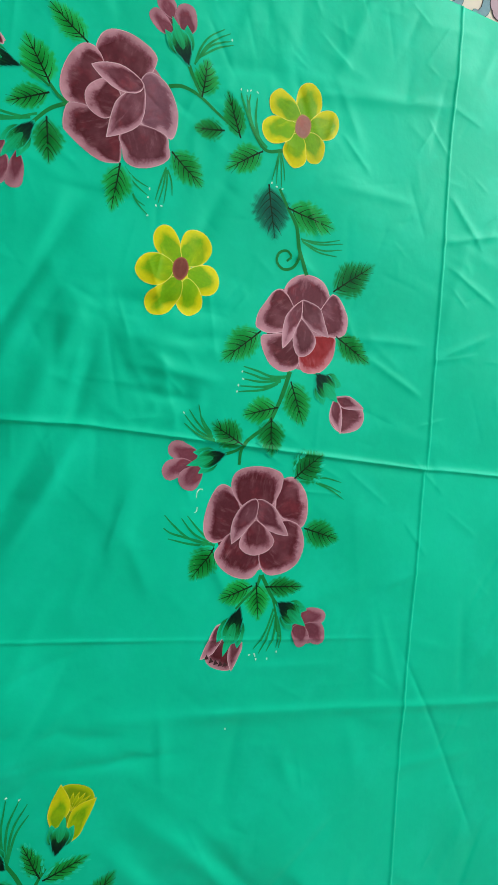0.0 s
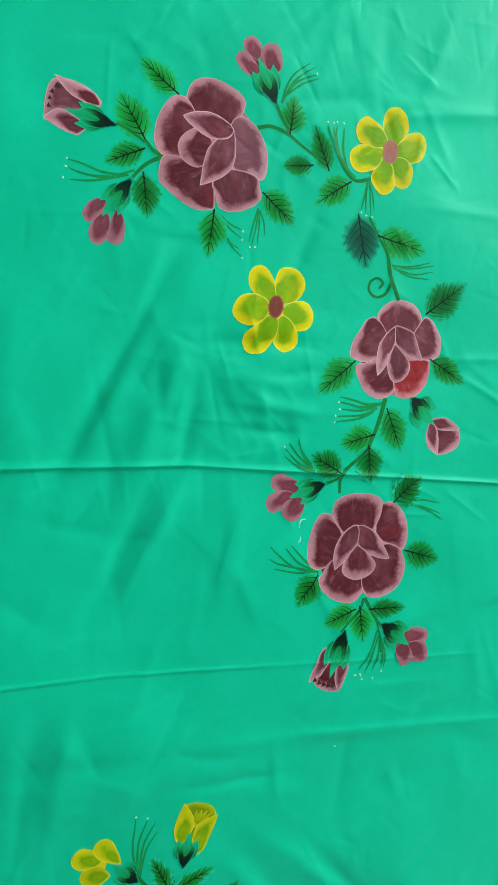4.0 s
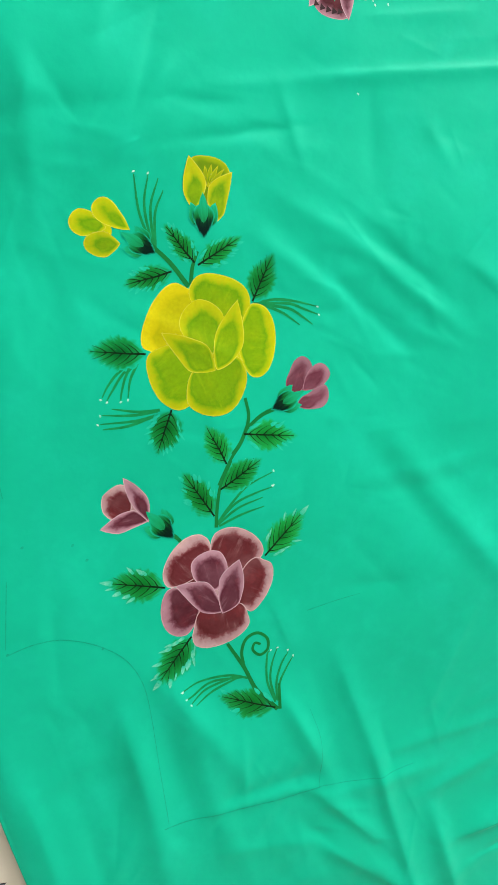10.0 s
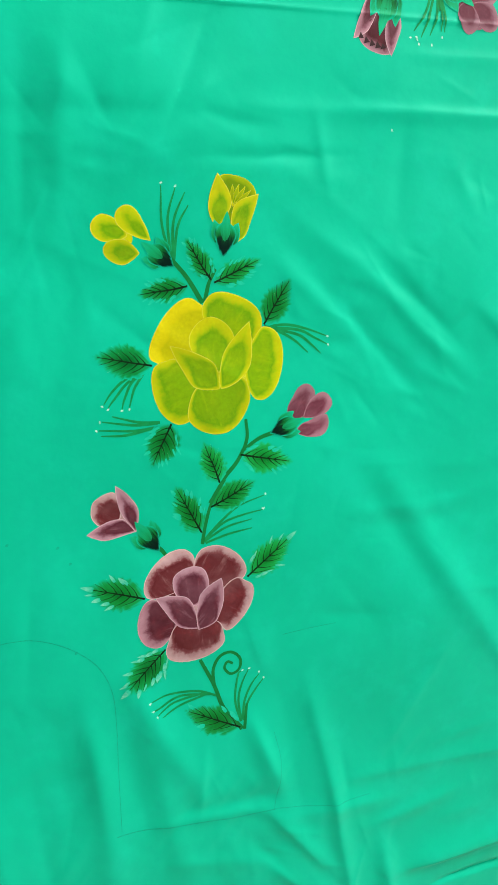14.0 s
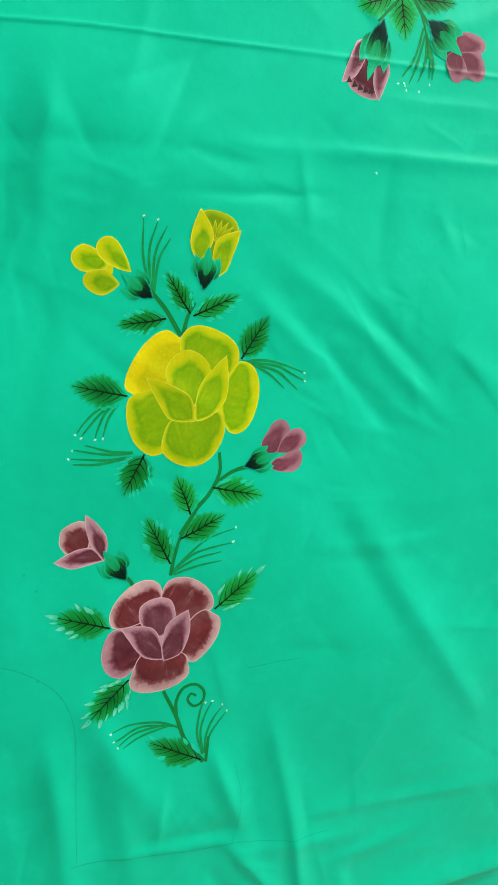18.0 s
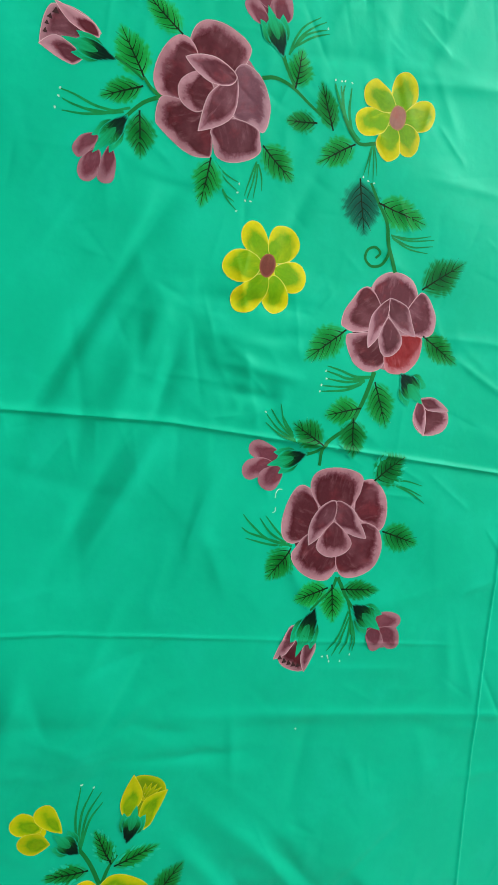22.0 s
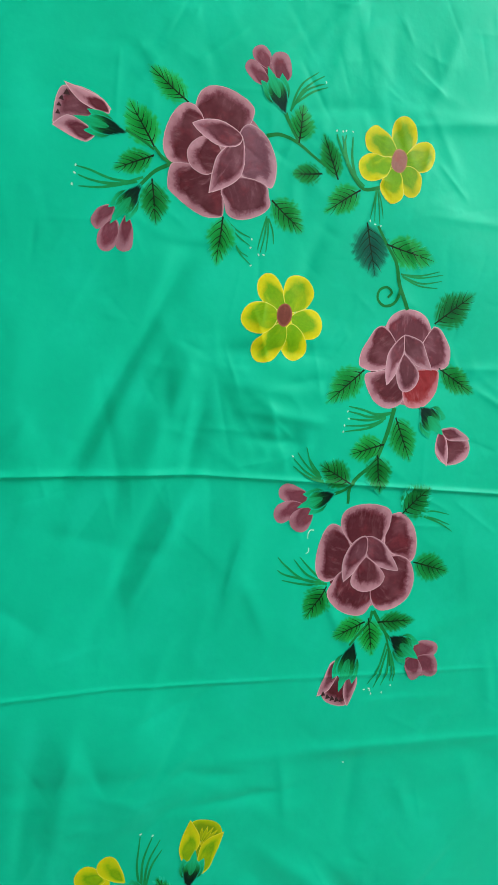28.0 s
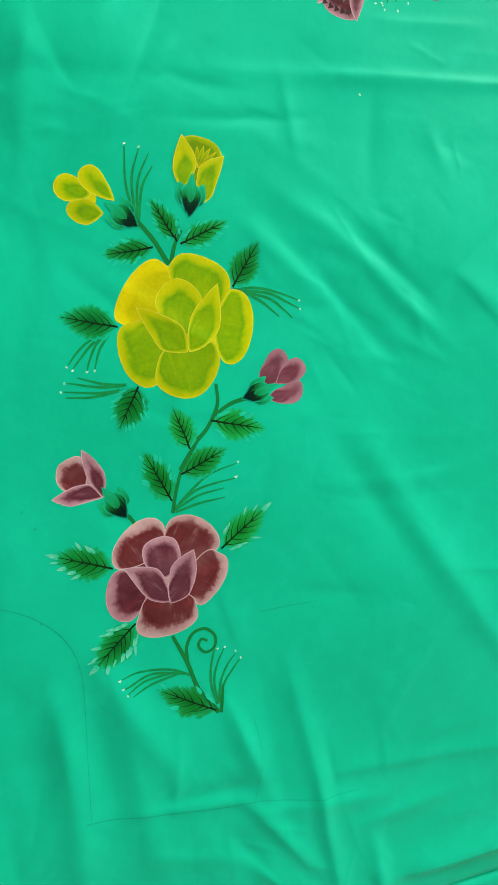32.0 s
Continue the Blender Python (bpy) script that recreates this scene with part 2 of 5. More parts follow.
OXBLOOD = petal_material("paint_oxblood", (0.100, 0.014, 0.018), (0.170, 0.042, 0.052), (0.50, 0.335, 0.36), (0.66, 0.51, 0.53), 9.0, 0.14, 0.2)
YELLOW = petal_material("paint_yellow", (0.14, 0.34, 0.001), (0.29, 0.44, 0.001), (0.52, 0.54, 0.002), (0.68, 0.67, 0.06), 7.5, 0.3, 0.3, hue=(0.72, 0.86, 1.0))
OLIVE = petal_material("paint_olive", (0.13, 0.25, 0.001), (0.20, 0.32, 0.001), (0.30, 0.40, 0.001), (0.60, 0.58, 0.01), 5.0, hue=(0.72, 0.86, 1.0))
GOLD = petal_material("paint_gold", (0.44, 0.44, 0.001), (0.53, 0.49, 0.001), (0.63, 0.57, 0.003), (0.72, 0.68, 0.08), 10.0, hue=(0.72, 0.86, 1.0))
LEMON = petal_material("paint_lemon", (0.14, 0.36, 0.001), (0.32, 0.43, 0.001), (0.62, 0.60, 0.003), (0.74, 0.72, 0.14), 9.0, 0.10, hue=(0.72, 0.86, 1.0))
BROWN = petal_material("paint_brown", (0.15, 0.036, 0.026), (0.20, 0.062, 0.046), (0.26, 0.09, 0.055), (0.36, 0.13, 0.03), 2.5, 0.8)
DUSTY = petal_material("paint_dusty_pink", (0.28, 0.135, 0.120), (0.30, 0.15, 0.125), (0.33, 0.19, 0.08), (0.36, 0.24, 0.05), 2.0, 0.8)
LEAF = soft_paint("paint_leaf_green", (0.002, 0.080, 0.008), (0.005, 0.21, 0.022), (0.012, 0.38, 0.085), 0.78)
LEAF_DARK = soft_paint("paint_leaf_dark", (0.001, 0.050, 0.006), (0.003, 0.14, 0.018), (0.008, 0.32, 0.075), 0.78)
LEAF_TEAL = soft_paint("paint_leaf_teal", (0.003, 0.055, 0.042), (0.004, 0.10, 0.066), (0.006, 0.26, 0.15), 0.76)


def lobe_paint(name, colour, body):
    """A pale brush touch that is thin at its root and fullest towards its point."""
    m, n, l, p = mat(name)
    rho = attribute(n, "rho").outputs["Fac"]
    along = attribute(n, "along").outputs["Fac"]
    at = n.new("ShaderNodeTexCoord").outputs["Object"]
    grain = span(n, l, noise_node(n, l, at, 420.0, 2.0), 0.25, 0.7, 0.35, 1.0)
    a = maths(n, l, "MULTIPLY", span(n, l, along, 0.15, 0.85, 0.0, body), span(n, l, rho, 0.80, 1.0, 1.0, 0.0))
    thin_paint(n, l, p, colour, maths(n, l, "MULTIPLY", a, grain))
    return m


CALYX = calyx_paint("paint_calyx")
STEM = plain_paint("paint_stem", (0.004, 0.16, 0.030), (0.005, 0.22, 0.055))
VEIN = plain_paint("paint_vein", (0.001, 0.009, 0.003), (0.002, 0.030, 0.008), 0.5)
BLADE = plain_paint("paint_blade", (0.004, 0.17, 0.034), (0.006, 0.36, 0.12))
WHITE = plain_paint("paint_white", (0.50, 0.84, 0.74), (0.62, 0.86, 0.78), 0.5, 0.72)
FRINGE = lobe_paint("paint_pale_fringe", (0.32, 0.75, 0.60), 0.66)
AQUA = lobe_paint("paint_aqua_fringe", (0.05, 0.70, 0.50), 0.42)
TOOTH = plain_paint("paint_dark_tooth", (0.035, 0.018, 0.022), (0.06, 0.03, 0.035))
PENCIL = plain_paint("pencil", (0.012, 0.13, 0.08), (0.010, 0.22, 0.13), 0.6, 0.32)
SHEET = rough_material("cream_cotton", (0.63, 0.585, 0.51), (0.69, 0.645, 0.57), 3.0, 0.8, 0.12, 0.001)
PRINT_BLUE = plain_paint("print_blue_grey", (0.14, 0.27, 0.34), (0.22, 0.36, 0.42), 0.8)
PRINT_NAVY = plain_paint("print_navy", (0.05, 0.14, 0.24), (0.09, 0.20, 0.31), 0.8)
PRINT_LILAC = plain_paint("print_lilac", (0.40, 0.30, 0.37), (0.46, 0.36, 0.42), 0.8)
PRINT_INK = plain_paint("print_ink", (0.02, 0.02, 0.025), (0.05, 0.05, 0.055), 0.8)
PLASTER = rough_material("white_plaster", (0.72, 0.70, 0.66), (0.78, 0.76, 0.72), 2.0, 0.85, 0.1)
FLOORING = rough_material("stone_floor", (0.38, 0.33, 0.28), (0.46, 0.41, 0.35), 3.0, 0.4, 0.05)
TIMBER = rough_material("brown_timber", (0.16, 0.085, 0.045), (0.24, 0.13, 0.07), 6.0, 0.5, 0.1)
MATTRESS = rough_material("mattress_ticking", (0.55, 0.52, 0.48), (0.62, 0.59, 0.55), 4.0, 0.85, 0.1)
FRAME_PAINT = rough_material("white_frame_paint", (0.74, 0.74, 0.72), (0.79, 0.79, 0.77), 5.0, 0.4, 0.05)

# ---- the lie of the cloth ----
LEFT, RIGHT, BOTTOM, TOP = -0.166, 0.97, -1.62, 0.570
FOLDS = []


def fold(x0, y0, x1, y1, height, near, far, soft=0.03):
    """A fold along a line: its height in mm, how far it runs out to its right-hand side and to its left in mm,
    and how softly it ends."""
    FOLDS.append((x0, y0, x1, y1, height / 1000, near / 1000, far / 1000, soft))


fold(-0.028, 0.016, 0.218, 0.003, 3.6, 2.6, 6, 0.03)
fold(0.215, 0.003, 0.681, -0.056, 3.0, 2.3, 5, 0.03)
fold(-0.058, -0.205, 0.108, -0.214, 2.3, 1.8, 1.5, 0.03)
fold(0.108, -0.214, 0.288, -0.234, 2.1, 1.8, 1.5, 0.04)
fold(0.288, -0.234, 0.584, -0.268, 1.0, 3, 3, 0.05)
fold(0.215, -0.317, 0.385, -0.332, 1.35, 12, 10, 0.06)
fold(0.370, -0.330, 0.635, -0.364, 2.1, 12, 7, 0.05)
fold(0.202, 0.214, 0.082, 0.018, -8.82, 17, 20, 0.09)
fold(0.212, 0.126, 0.155, 0.011, 6.30, 18, 18, 0.08)
fold(0.224, 0.078, 0.205, 0.013, -4.20, 12, 12, 0.04)
fold(0.204, -0.015, 0.142, -0.119, 5.46, 14, 16, 0.06)
fold(0.170, -0.020, 0.115, -0.121, -5.04, 14, 16, 0.07)
fold(0.271, -0.062, 0.238, -0.159, 3.15, 16, 20, 0.07)
fold(0.244, 0.136, 0.373, 0.134, -3.36, 14, 12, 0.04)
fold(0.272, 0.069, 0.361, 0.054, 3.15, 9, 11, 0.03)
fold(0.277, 0.039, 0.339, 0.031, -3.15, 10, 9, 0.03)
fold(0.248, 0.100, 0.335, 0.087, 2.52, 12, 14, 0.04)
fold(0.353, 0.401, 0.452, 0.416, -2.7, 12, 14, 0.05)
fold(0.452, 0.416, 0.593, 0.412, 1.8, 14, 14, 0.06)
fold(0.414, 0.507, 0.396, 0.446, 1.8, 12, 16, 0.05)
fold(0.032, 0.111, 0.036, -0.034, 2.52, 22, 26, 0.08)
fold(0.373, 0.269, 0.341, 0.201, -2.94, 14, 14, 0.05)
fold(0.018, 0.319, 0.082, 0.335, -1.8, 18, 20, 0.07)
fold(0.038, 0.433, 0.050, 0.331, 1.95, 26, 26, 0.08)
fold(0.058, -0.250, 0.069, -0.338, 1.5, 18, 18, 0.06)
fold(-0.002, -0.301, 0.214, -0.323, -1.35, 14, 12, 0.07)
fold(0.099, -0.252, 0.080, -0.391, -0.75, 16, 16, 0.07)
fold(0.017, -0.264, 0.002, -0.381, 1.2, 16, 16, 0.06)
fold(0.321, 0.097, 0.364, 0.101, -2.52, 9, 9, 0.03)
fold(0.186, 0.104, 0.182, 0.056, -3.36, 12, 12, 0.03)
fold(0.720, 0.580, 0.697, 0.283, 1.8, 3, 1.6, 0.03)
fold(0.697, 0.283, 0.675, -0.050, 1.8, 3, 1.6, 0.03)
fold(0.670, -0.057, 0.645, -0.328, 1.9, 3, 1.6, 0.03)
fold(0.645, -0.328, 0.625, -0.627, 1.9, 3, 1.6, 0.03)
fold(0.625, -0.627, 0.593, -0.987, 1.5, 3, 1.6, 0.03)
fold(0.687, -0.055, 0.843, -0.071, 2.55, 2.8, 6, 0.03)
fold(0.643, -0.302, 0.697, -0.406, -1.05, 5, 5, 0.03)
fold(0.697, -0.406, 0.762, -0.554, -1.08, 5, 6, 0.04)
fold(0.640, -0.365, 0.832, -0.389, 1.95, 9, 7, 0.04)
fold(0.607, -0.205, 0.662, -0.189, 1.35, 7, 7, 0.03)
fold(0.565, 0.112, 0.655, 0.108, 1.2, 6, 8, 0.03)
fold(0.583, 0.085, 0.656, 0.044, 1.35, 6, 6, 0.02)
fold(0.706, 0.306, 0.758, 0.245, 1.2, 6, 8, 0.02)
fold(0.709, 0.210, 0.781, 0.171, 1.2, 5, 8, 0.02)
fold(0.698, 0.246, 0.788, 0.264, 1.5, 6, 6, 0.02)
fold(0.683, 0.089, 0.772, 0.124, 1.35, 7, 7, 0.03)
fold(0.478, 0.396, 0.703, 0.423, 1.65, 10, 10, 0.04)
fold(0.528, 0.295, 0.631, 0.289, 1.2, 9, 9, 0.03)
fold(0.337, -0.702, 0.404, -0.845, 4.30, 22, 24, 0.08)
fold(0.399, -0.834, 0.481, -0.994, 4.50, 20, 22, 0.07)
fold(0.315, -0.716, 0.382, -0.855, -2.20, 20, 20, 0.09)
fold(0.244, -0.468, 0.325, -0.554, 2.88, 16, 16, 0.06)
fold(0.287, -0.494, 0.380, -0.616, -2.88, 14, 14, 0.07)
fold(0.330, -0.475, 0.439, -0.606, 2.52, 13, 13, 0.07)
fold(0.365, -0.494, 0.432, -0.568, -2.34, 12, 12, 0.05)
fold(0.277, -0.432, 0.350, -0.502, 2.16, 16, 14, 0.06)
fold(0.292, -0.738, 0.440, -0.755, 1.44, 16, 12, 0.05)
fold(0.295, -0.755, 0.421, -0.776, -0.90, 14, 14, 0.05)
fold(0.213, -0.935, 0.226, -1.074, 4.32, 13, 16, 0.07)
fold(0.222, -1.057, 0.231, -1.271, 4.86, 10, 14, 0.05)
fold(0.180, -0.928, 0.185, -1.093, -1.80, 16, 18, 0.07)
fold(0.142, -0.947, 0.162, -1.036, 5.40, 14, 12, 0.05)
fold(0.150, -1.070, 0.201, -1.156, 4.2, 8, 14, 0.04)
fold(0.142, -1.135, 0.239, -1.267, 6.84, 10, 16, 0.03)
fold(0.121, -1.092, 0.207, -1.232, -3.24, 12, 12, 0.05)
fold(0.028, -1.030, 0.150, -1.057, 1.44, 9, 10, 0.05)
fold(0.028, -1.082, 0.148, -1.128, 1.26, 12, 12, 0.04)
fold(0.049, -1.026, 0.160, -1.043, -1.80, 14, 12, 0.05)
fold(-0.140, -0.915, -0.139, -1.059, 3.84, 20, 14, 0.06)
fold(-0.094, -0.949, -0.098, -1.088, -3.24, 16, 18, 0.07)
fold(-0.139, -0.795, -0.153, -0.927, 1.8, 8, 30, 0.06)
fold(-0.023, -0.908, -0.039, -1.113, 5.04, 20, 24, 0.08)
fold(-0.061, -0.905, -0.074, -1.079, -1.80, 24, 22, 0.09)
fold(0.033, -0.914, 0.035, -1.078, 3.24, 20, 20, 0.08)
fold(0.005, -0.881, 0.010, -1.050, -1.26, 18, 18, 0.08)
fold(0.275, -1.129, 0.372, -1.127, 3.24, 14, 12, 0.05)
fold(0.167, -1.076, 0.281, -1.100, 2.16, 14, 12, 0.05)
fold(0.277, -1.162, 0.283, -1.291, 5.94, 14, 14, 0.05)
fold(0.197, -0.359, 0.317, -0.368, -1.8, 8, 8, 0.04)
fold(0.071, -0.252, 0.040, -0.390, 2.4, 14, 16, 0.07)
fold(0.034, -0.265, 0.008, -0.383, -2.4, 16, 16, 0.07)
fold(-0.010, -0.473, -0.075, -0.655, 2.1, 24, 24, 0.1)
fold(0.047, -0.436, -0.011, -0.598, -1.95, 22, 22, 0.1)
fold(-0.031, -0.648, -0.032, -0.765, 1.5, 24, 24, 0.08)
fold(0.318, -1.208, 0.523, -1.223, 9.60, 9, 26, 0.05)
fold(0.352, -1.249, 0.520, -1.269, -6, 4, 7, 0.04)
fold(0.245, -1.057, 0.489, -1.098, 1.80, 9, 15, 0.06)
fold(0.019, -0.863, 0.072, -1.002, 5.04, 20, 22, 0.08)
fold(-0.028, -0.881, -0.031, -0.990, 3.60, 14, 18, 0.07)

fold(0.188, 0.180, 0.102, 0.025, 5.0, 13, 16, 0.06)


def crumple(x, y, half_x, half_y, count, turn, spread, tall, seed):
    """Many short, fine wrinkles round x, y that run about the same way."""
    r = random.Random(seed)
    for _ in range(count):
        cx, cy, way = x + half_x * r.uniform(-1, 1), y + half_y * r.uniform(-1, 1), r.gauss(turn, spread)
        reach, broad = r.uniform(0.010, 0.038), r.uniform(5, 12)
        fold(cx - reach * math.cos(way), cy - reach * math.sin(way), cx + reach * math.cos(way), cy + reach * math.sin(way),
             r.choice((-1, 1, 1)) * r.uniform(0.2, 1.0) * tall * 0.62, broad, broad * r.uniform(0.7, 1.3), 0.02)


crumple(0.355, -0.541, 0.109, 0.086, 70, -0.80, 0.35, 1.1, 31)
crumple(0.348, -0.701, 0.086, 0.090, 35, -0.69, 0.5, 0.9, 32)
crumple(0.145, -0.328, 0.118, 0.047, 45, -0.12, 0.6, 1.0, 33)
crumple(0.015, -0.458, 0.040, 0.105, 30, -1.81, 0.3, 0.9, 34)
crumple(0.218, -1.113, 0.143, 0.110, 45, -1.30, 0.6, 1.1, 35)
crumple(-0.037, -0.970, 0.132, 0.111, 30, -1.58, 0.4, 0.8, 36)
crumple(0.283, 0.080, 0.108, 0.079, 50, -1.42, 0.9, 1.9, 37)
crumple(0.451, 0.393, 0.124, 0.101, 45, -1.15, 0.8, 1.2, 38)
crumple(0.085, 0.159, 0.086, 0.137, 35, -2.10, 0.4, 1.0, 39)
crumple(0.135, -0.091, 0.134, 0.086, 40, -2.04, 0.4, 1.1, 40)
crumple(0.132, 0.406, 0.119, 0.054, 25, -0.20, 0.8, 1.2, 41)
crumple(0.300, 0.380, 0.150, 0.120, 50, -1.00, 0.9, 1.3, 43)
crumple(0.408, -0.329, 0.159, 0.059, 25, -0.13, 0.4, 0.7, 42)

waves = random.Random(7)
WAVES = [(waves.uniform(0, math.tau), waves.uniform(0.10, 0.42), waves.uniform(0, math.tau)) for _ in range(26)]
crumples = random.Random(11)
for _ in range(240):
    cx, cy, turn = crumples.uniform(-0.1, 0.95), crumples.uniform(-1.4, 0.56), crumples.uniform(0, math.pi)
    reach = crumples.uniform(0.02, 0.07)
    fold(cx - reach * math.cos(turn), cy - reach * math.sin(turn), cx + reach * math.cos(turn), cy + reach * math.sin(turn),
         crumples.uniform(-1.5, 1.7), crumples.uniform(6, 17), crumples.uniform(6, 17), 0.035)
for _ in range(150):
    cx, cy, turn = crumples.uniform(0.25, 0.95), crumples.uniform(-0.15, 0.56), crumples.gauss(2.3, 0.8)
    reach = crumples.uniform(0.008, 0.035)
    fold(cx - reach * math.cos(turn), cy - reach * math.sin(turn), cx + reach * math.cos(turn), cy + reach * math.sin(turn),
         crumples.uniform(-0.6, 0.8), crumples.uniform(3, 8), crumples.uniform(3, 9), 0.012)


for _ in range(300):
    cx, cy, turn = crumples.uniform(-0.15, 0.95), crumples.uniform(-1.5, 0.56), crumples.uniform(0, math.pi)
    reach = crumples.uniform(0.006, 0.024)
    fold(cx - reach * math.cos(turn), cy - reach * math.sin(turn), cx + reach * math.cos(turn), cy + reach * math.sin(turn),
         crumples.uniform(-0.45, 0.55), crumples.uniform(4, 9), crumples.uniform(4, 9), 0.014)


def relief(step=0.001):
    """Heights of the cloth over the bed on a fine grid."""
    gx, gy = np.arange(LEFT - 0.02, RIGHT + 0.02, step), np.arange(BOTTOM - 0.02, TOP + 0.02, step)
    x, y = np.meshgrid(gx, gy)
    z = np.zeros_like(x)
    for turn, length, phase in WAVES:
        z += 0.0016 * length * np.sin((x * math.cos(turn) + y * math.sin(turn)) * math.tau / length + phase)
    for x0, y0, x1, y1, height, near, far, soft in FOLDS:
        pad = 3.2 * max(near, far) + soft * 2.2
        i0, i1 = np.searchsorted(gx, (min(x0, x1) - pad, max(x0, x1) + pad))
        j0, j1 = np.searchsorted(gy, (min(y0, y1) - pad, max(y0, y1) + pad))
        if i1 <= i0 or j1 <= j0:
            continue
        px, py = x[j0:j1, i0:i1], y[j0:j1, i0:i1]
        dx, dy = x1 - x0, y1 - y0
        length = math.hypot(dx, dy)
        dx, dy = dx / length, dy / length
        s, d = (px - x0) * dx + (py - y0) * dy, (px - x0) * dy - (py - y0) * dx
        q = d / np.where(d > 0, near, far)
        ends = 1 / (1 + np.exp(np.clip(-4 * s / soft, -40, 40))) / (1 + np.exp(np.clip(-4 * (length - s) / soft, -40, 40)))
        crisp = 0.2 if min(near, far) < 0.006 else 0.55
        z[j0:j1, i0:i1] += height * ends * np.exp(-(np.sqrt(q * q + crisp * crisp) - crisp) * 1.25 - 0.5 * q * q)
    edge = np.minimum(np.minimum(x - LEFT, RIGHT - x), np.minimum(y - BOTTOM, TOP - y))
    z -= 0.0035 * np.exp(-np.clip(edge, 0, 1) / 0.008)
    slope_y, slope_x = np.gradient(z, step)
    bend = np.abs(np.gradient(slope_x, step, axis=1)) + np.abs(np.gradient(slope_y, step, axis=0))
    for axis in (0, 1):
        bend = np.maximum.reduce([np.roll(bend, k, axis) for k in range(-4, 5)])
    return gx[0], gy[0], step, (z, slope_x, slope_y, np.clip(bend * 0.0000030 - 0.00006, 0, 0.0009))


RELIEF = relief()


def sample(x, y, which):
    x0, y0, step, layers = RELIEF
    g = layers[which]
    u = np.clip((np.asarray(x, float) - x0) / step, 0, g.shape[1] - 1.001)
    v = np.clip((np.asarray(y, float) - y0) / step, 0, g.shape[0] - 1.001)
    i, j = u.astype(int), v.astype(int)
    a, b = u - i, v - j
    return (g[j, i] * (1 - a) + g[j, i + 1] * a) * (1 - b) + (g[j + 1, i] * (1 - a) + g[j + 1, i + 1] * a) * b


def lie(x, y):
    """Height of the cloth over the bed at the places x, y."""
    return sample(x, y, 0)


def slopes(x, y):
    return sample(x, y, 1), sample(x, y, 2)


def refine(me, cuts):
    """Splits the faces of a patch, so that it can follow a sharp crease."""
    bm = bmesh.new()
    bm.from_mesh(me)
    bmesh.ops.triangulate(bm, faces=[f for f in bm.faces if len(f.verts) > 4])
    bmesh.ops.subdivide_edges(bm, edges=[e for e in bm.edges if e.calc_length() > 0.0012], cuts=cuts, use_grid_fill=True)
    bm.to_mesh(me)
    bm.free()


def lay(name, xy, faces, lift, material, parent, label="", rho=None, along=None, grain=None, edge=None):
    """A flat patch of paint, laid on the cloth."""
    xy = np.asarray(xy, float)
    me = bpy.data.meshes.new(name)
    me.from_pydata(np.column_stack([xy, np.zeros(len(xy))]).tolist(), [], faces)
    for key, values in (("rho", rho), ("along", along), ("edge", edge)):
        if values is not None:
            me.attributes.new(key, "FLOAT", "POINT").data.foreach_set("value", np.asarray(values, np.float32))
    if grain is not None:
        me.attributes.new("grain", "FLOAT_VECTOR", "POINT").data.foreach_set("vector", np.asarray(grain, np.float32).ravel())
    if sample(xy[:, 0], xy[:, 1], 3).max() > 0.0003:
        refine(me, 3)
    flat = np.empty(len(me.vertices) * 3, np.float32)
    me.vertices.foreach_get("co", flat)
    x, y = flat[0::3].astype(float), flat[1::3].astype(float)
    flat[2::3] = lie(x, y) + sample(x, y, 3) + lift
    me.vertices.foreach_set("co", flat)
    me.update()
    me.materials.append(material)
    me.shade_smooth()
    gx, gy = slopes(x, y)
    normals = np.column_stack([-gx, -gy, np.ones_like(gx)])
    me.normals_split_custom_set_from_vertices((normals / np.linalg.norm(normals, axis=1)[:, None]).tolist())
    ob = new(name, me)
    ob.parent = parent
    if label:
        tagged(ob, label)
    return ob


def profile(s, belly, base_round, tip_round):
    u = np.where(s < belly, (belly - s) / belly, (s - belly) / (1 - belly))
    r = np.where(s < belly, base_round, tip_round)
    p, q = 1.55 + 0.45 * np.minimum(r, 1) + 2.6 * np.maximum(r - 1, 0), 1.0 - 0.5 * np.minimum(r, 1)
    return (1 - np.clip(u, 0, 1) ** p) ** q


SEED = random.Random(3)
BASE_LIFT = 0.00012


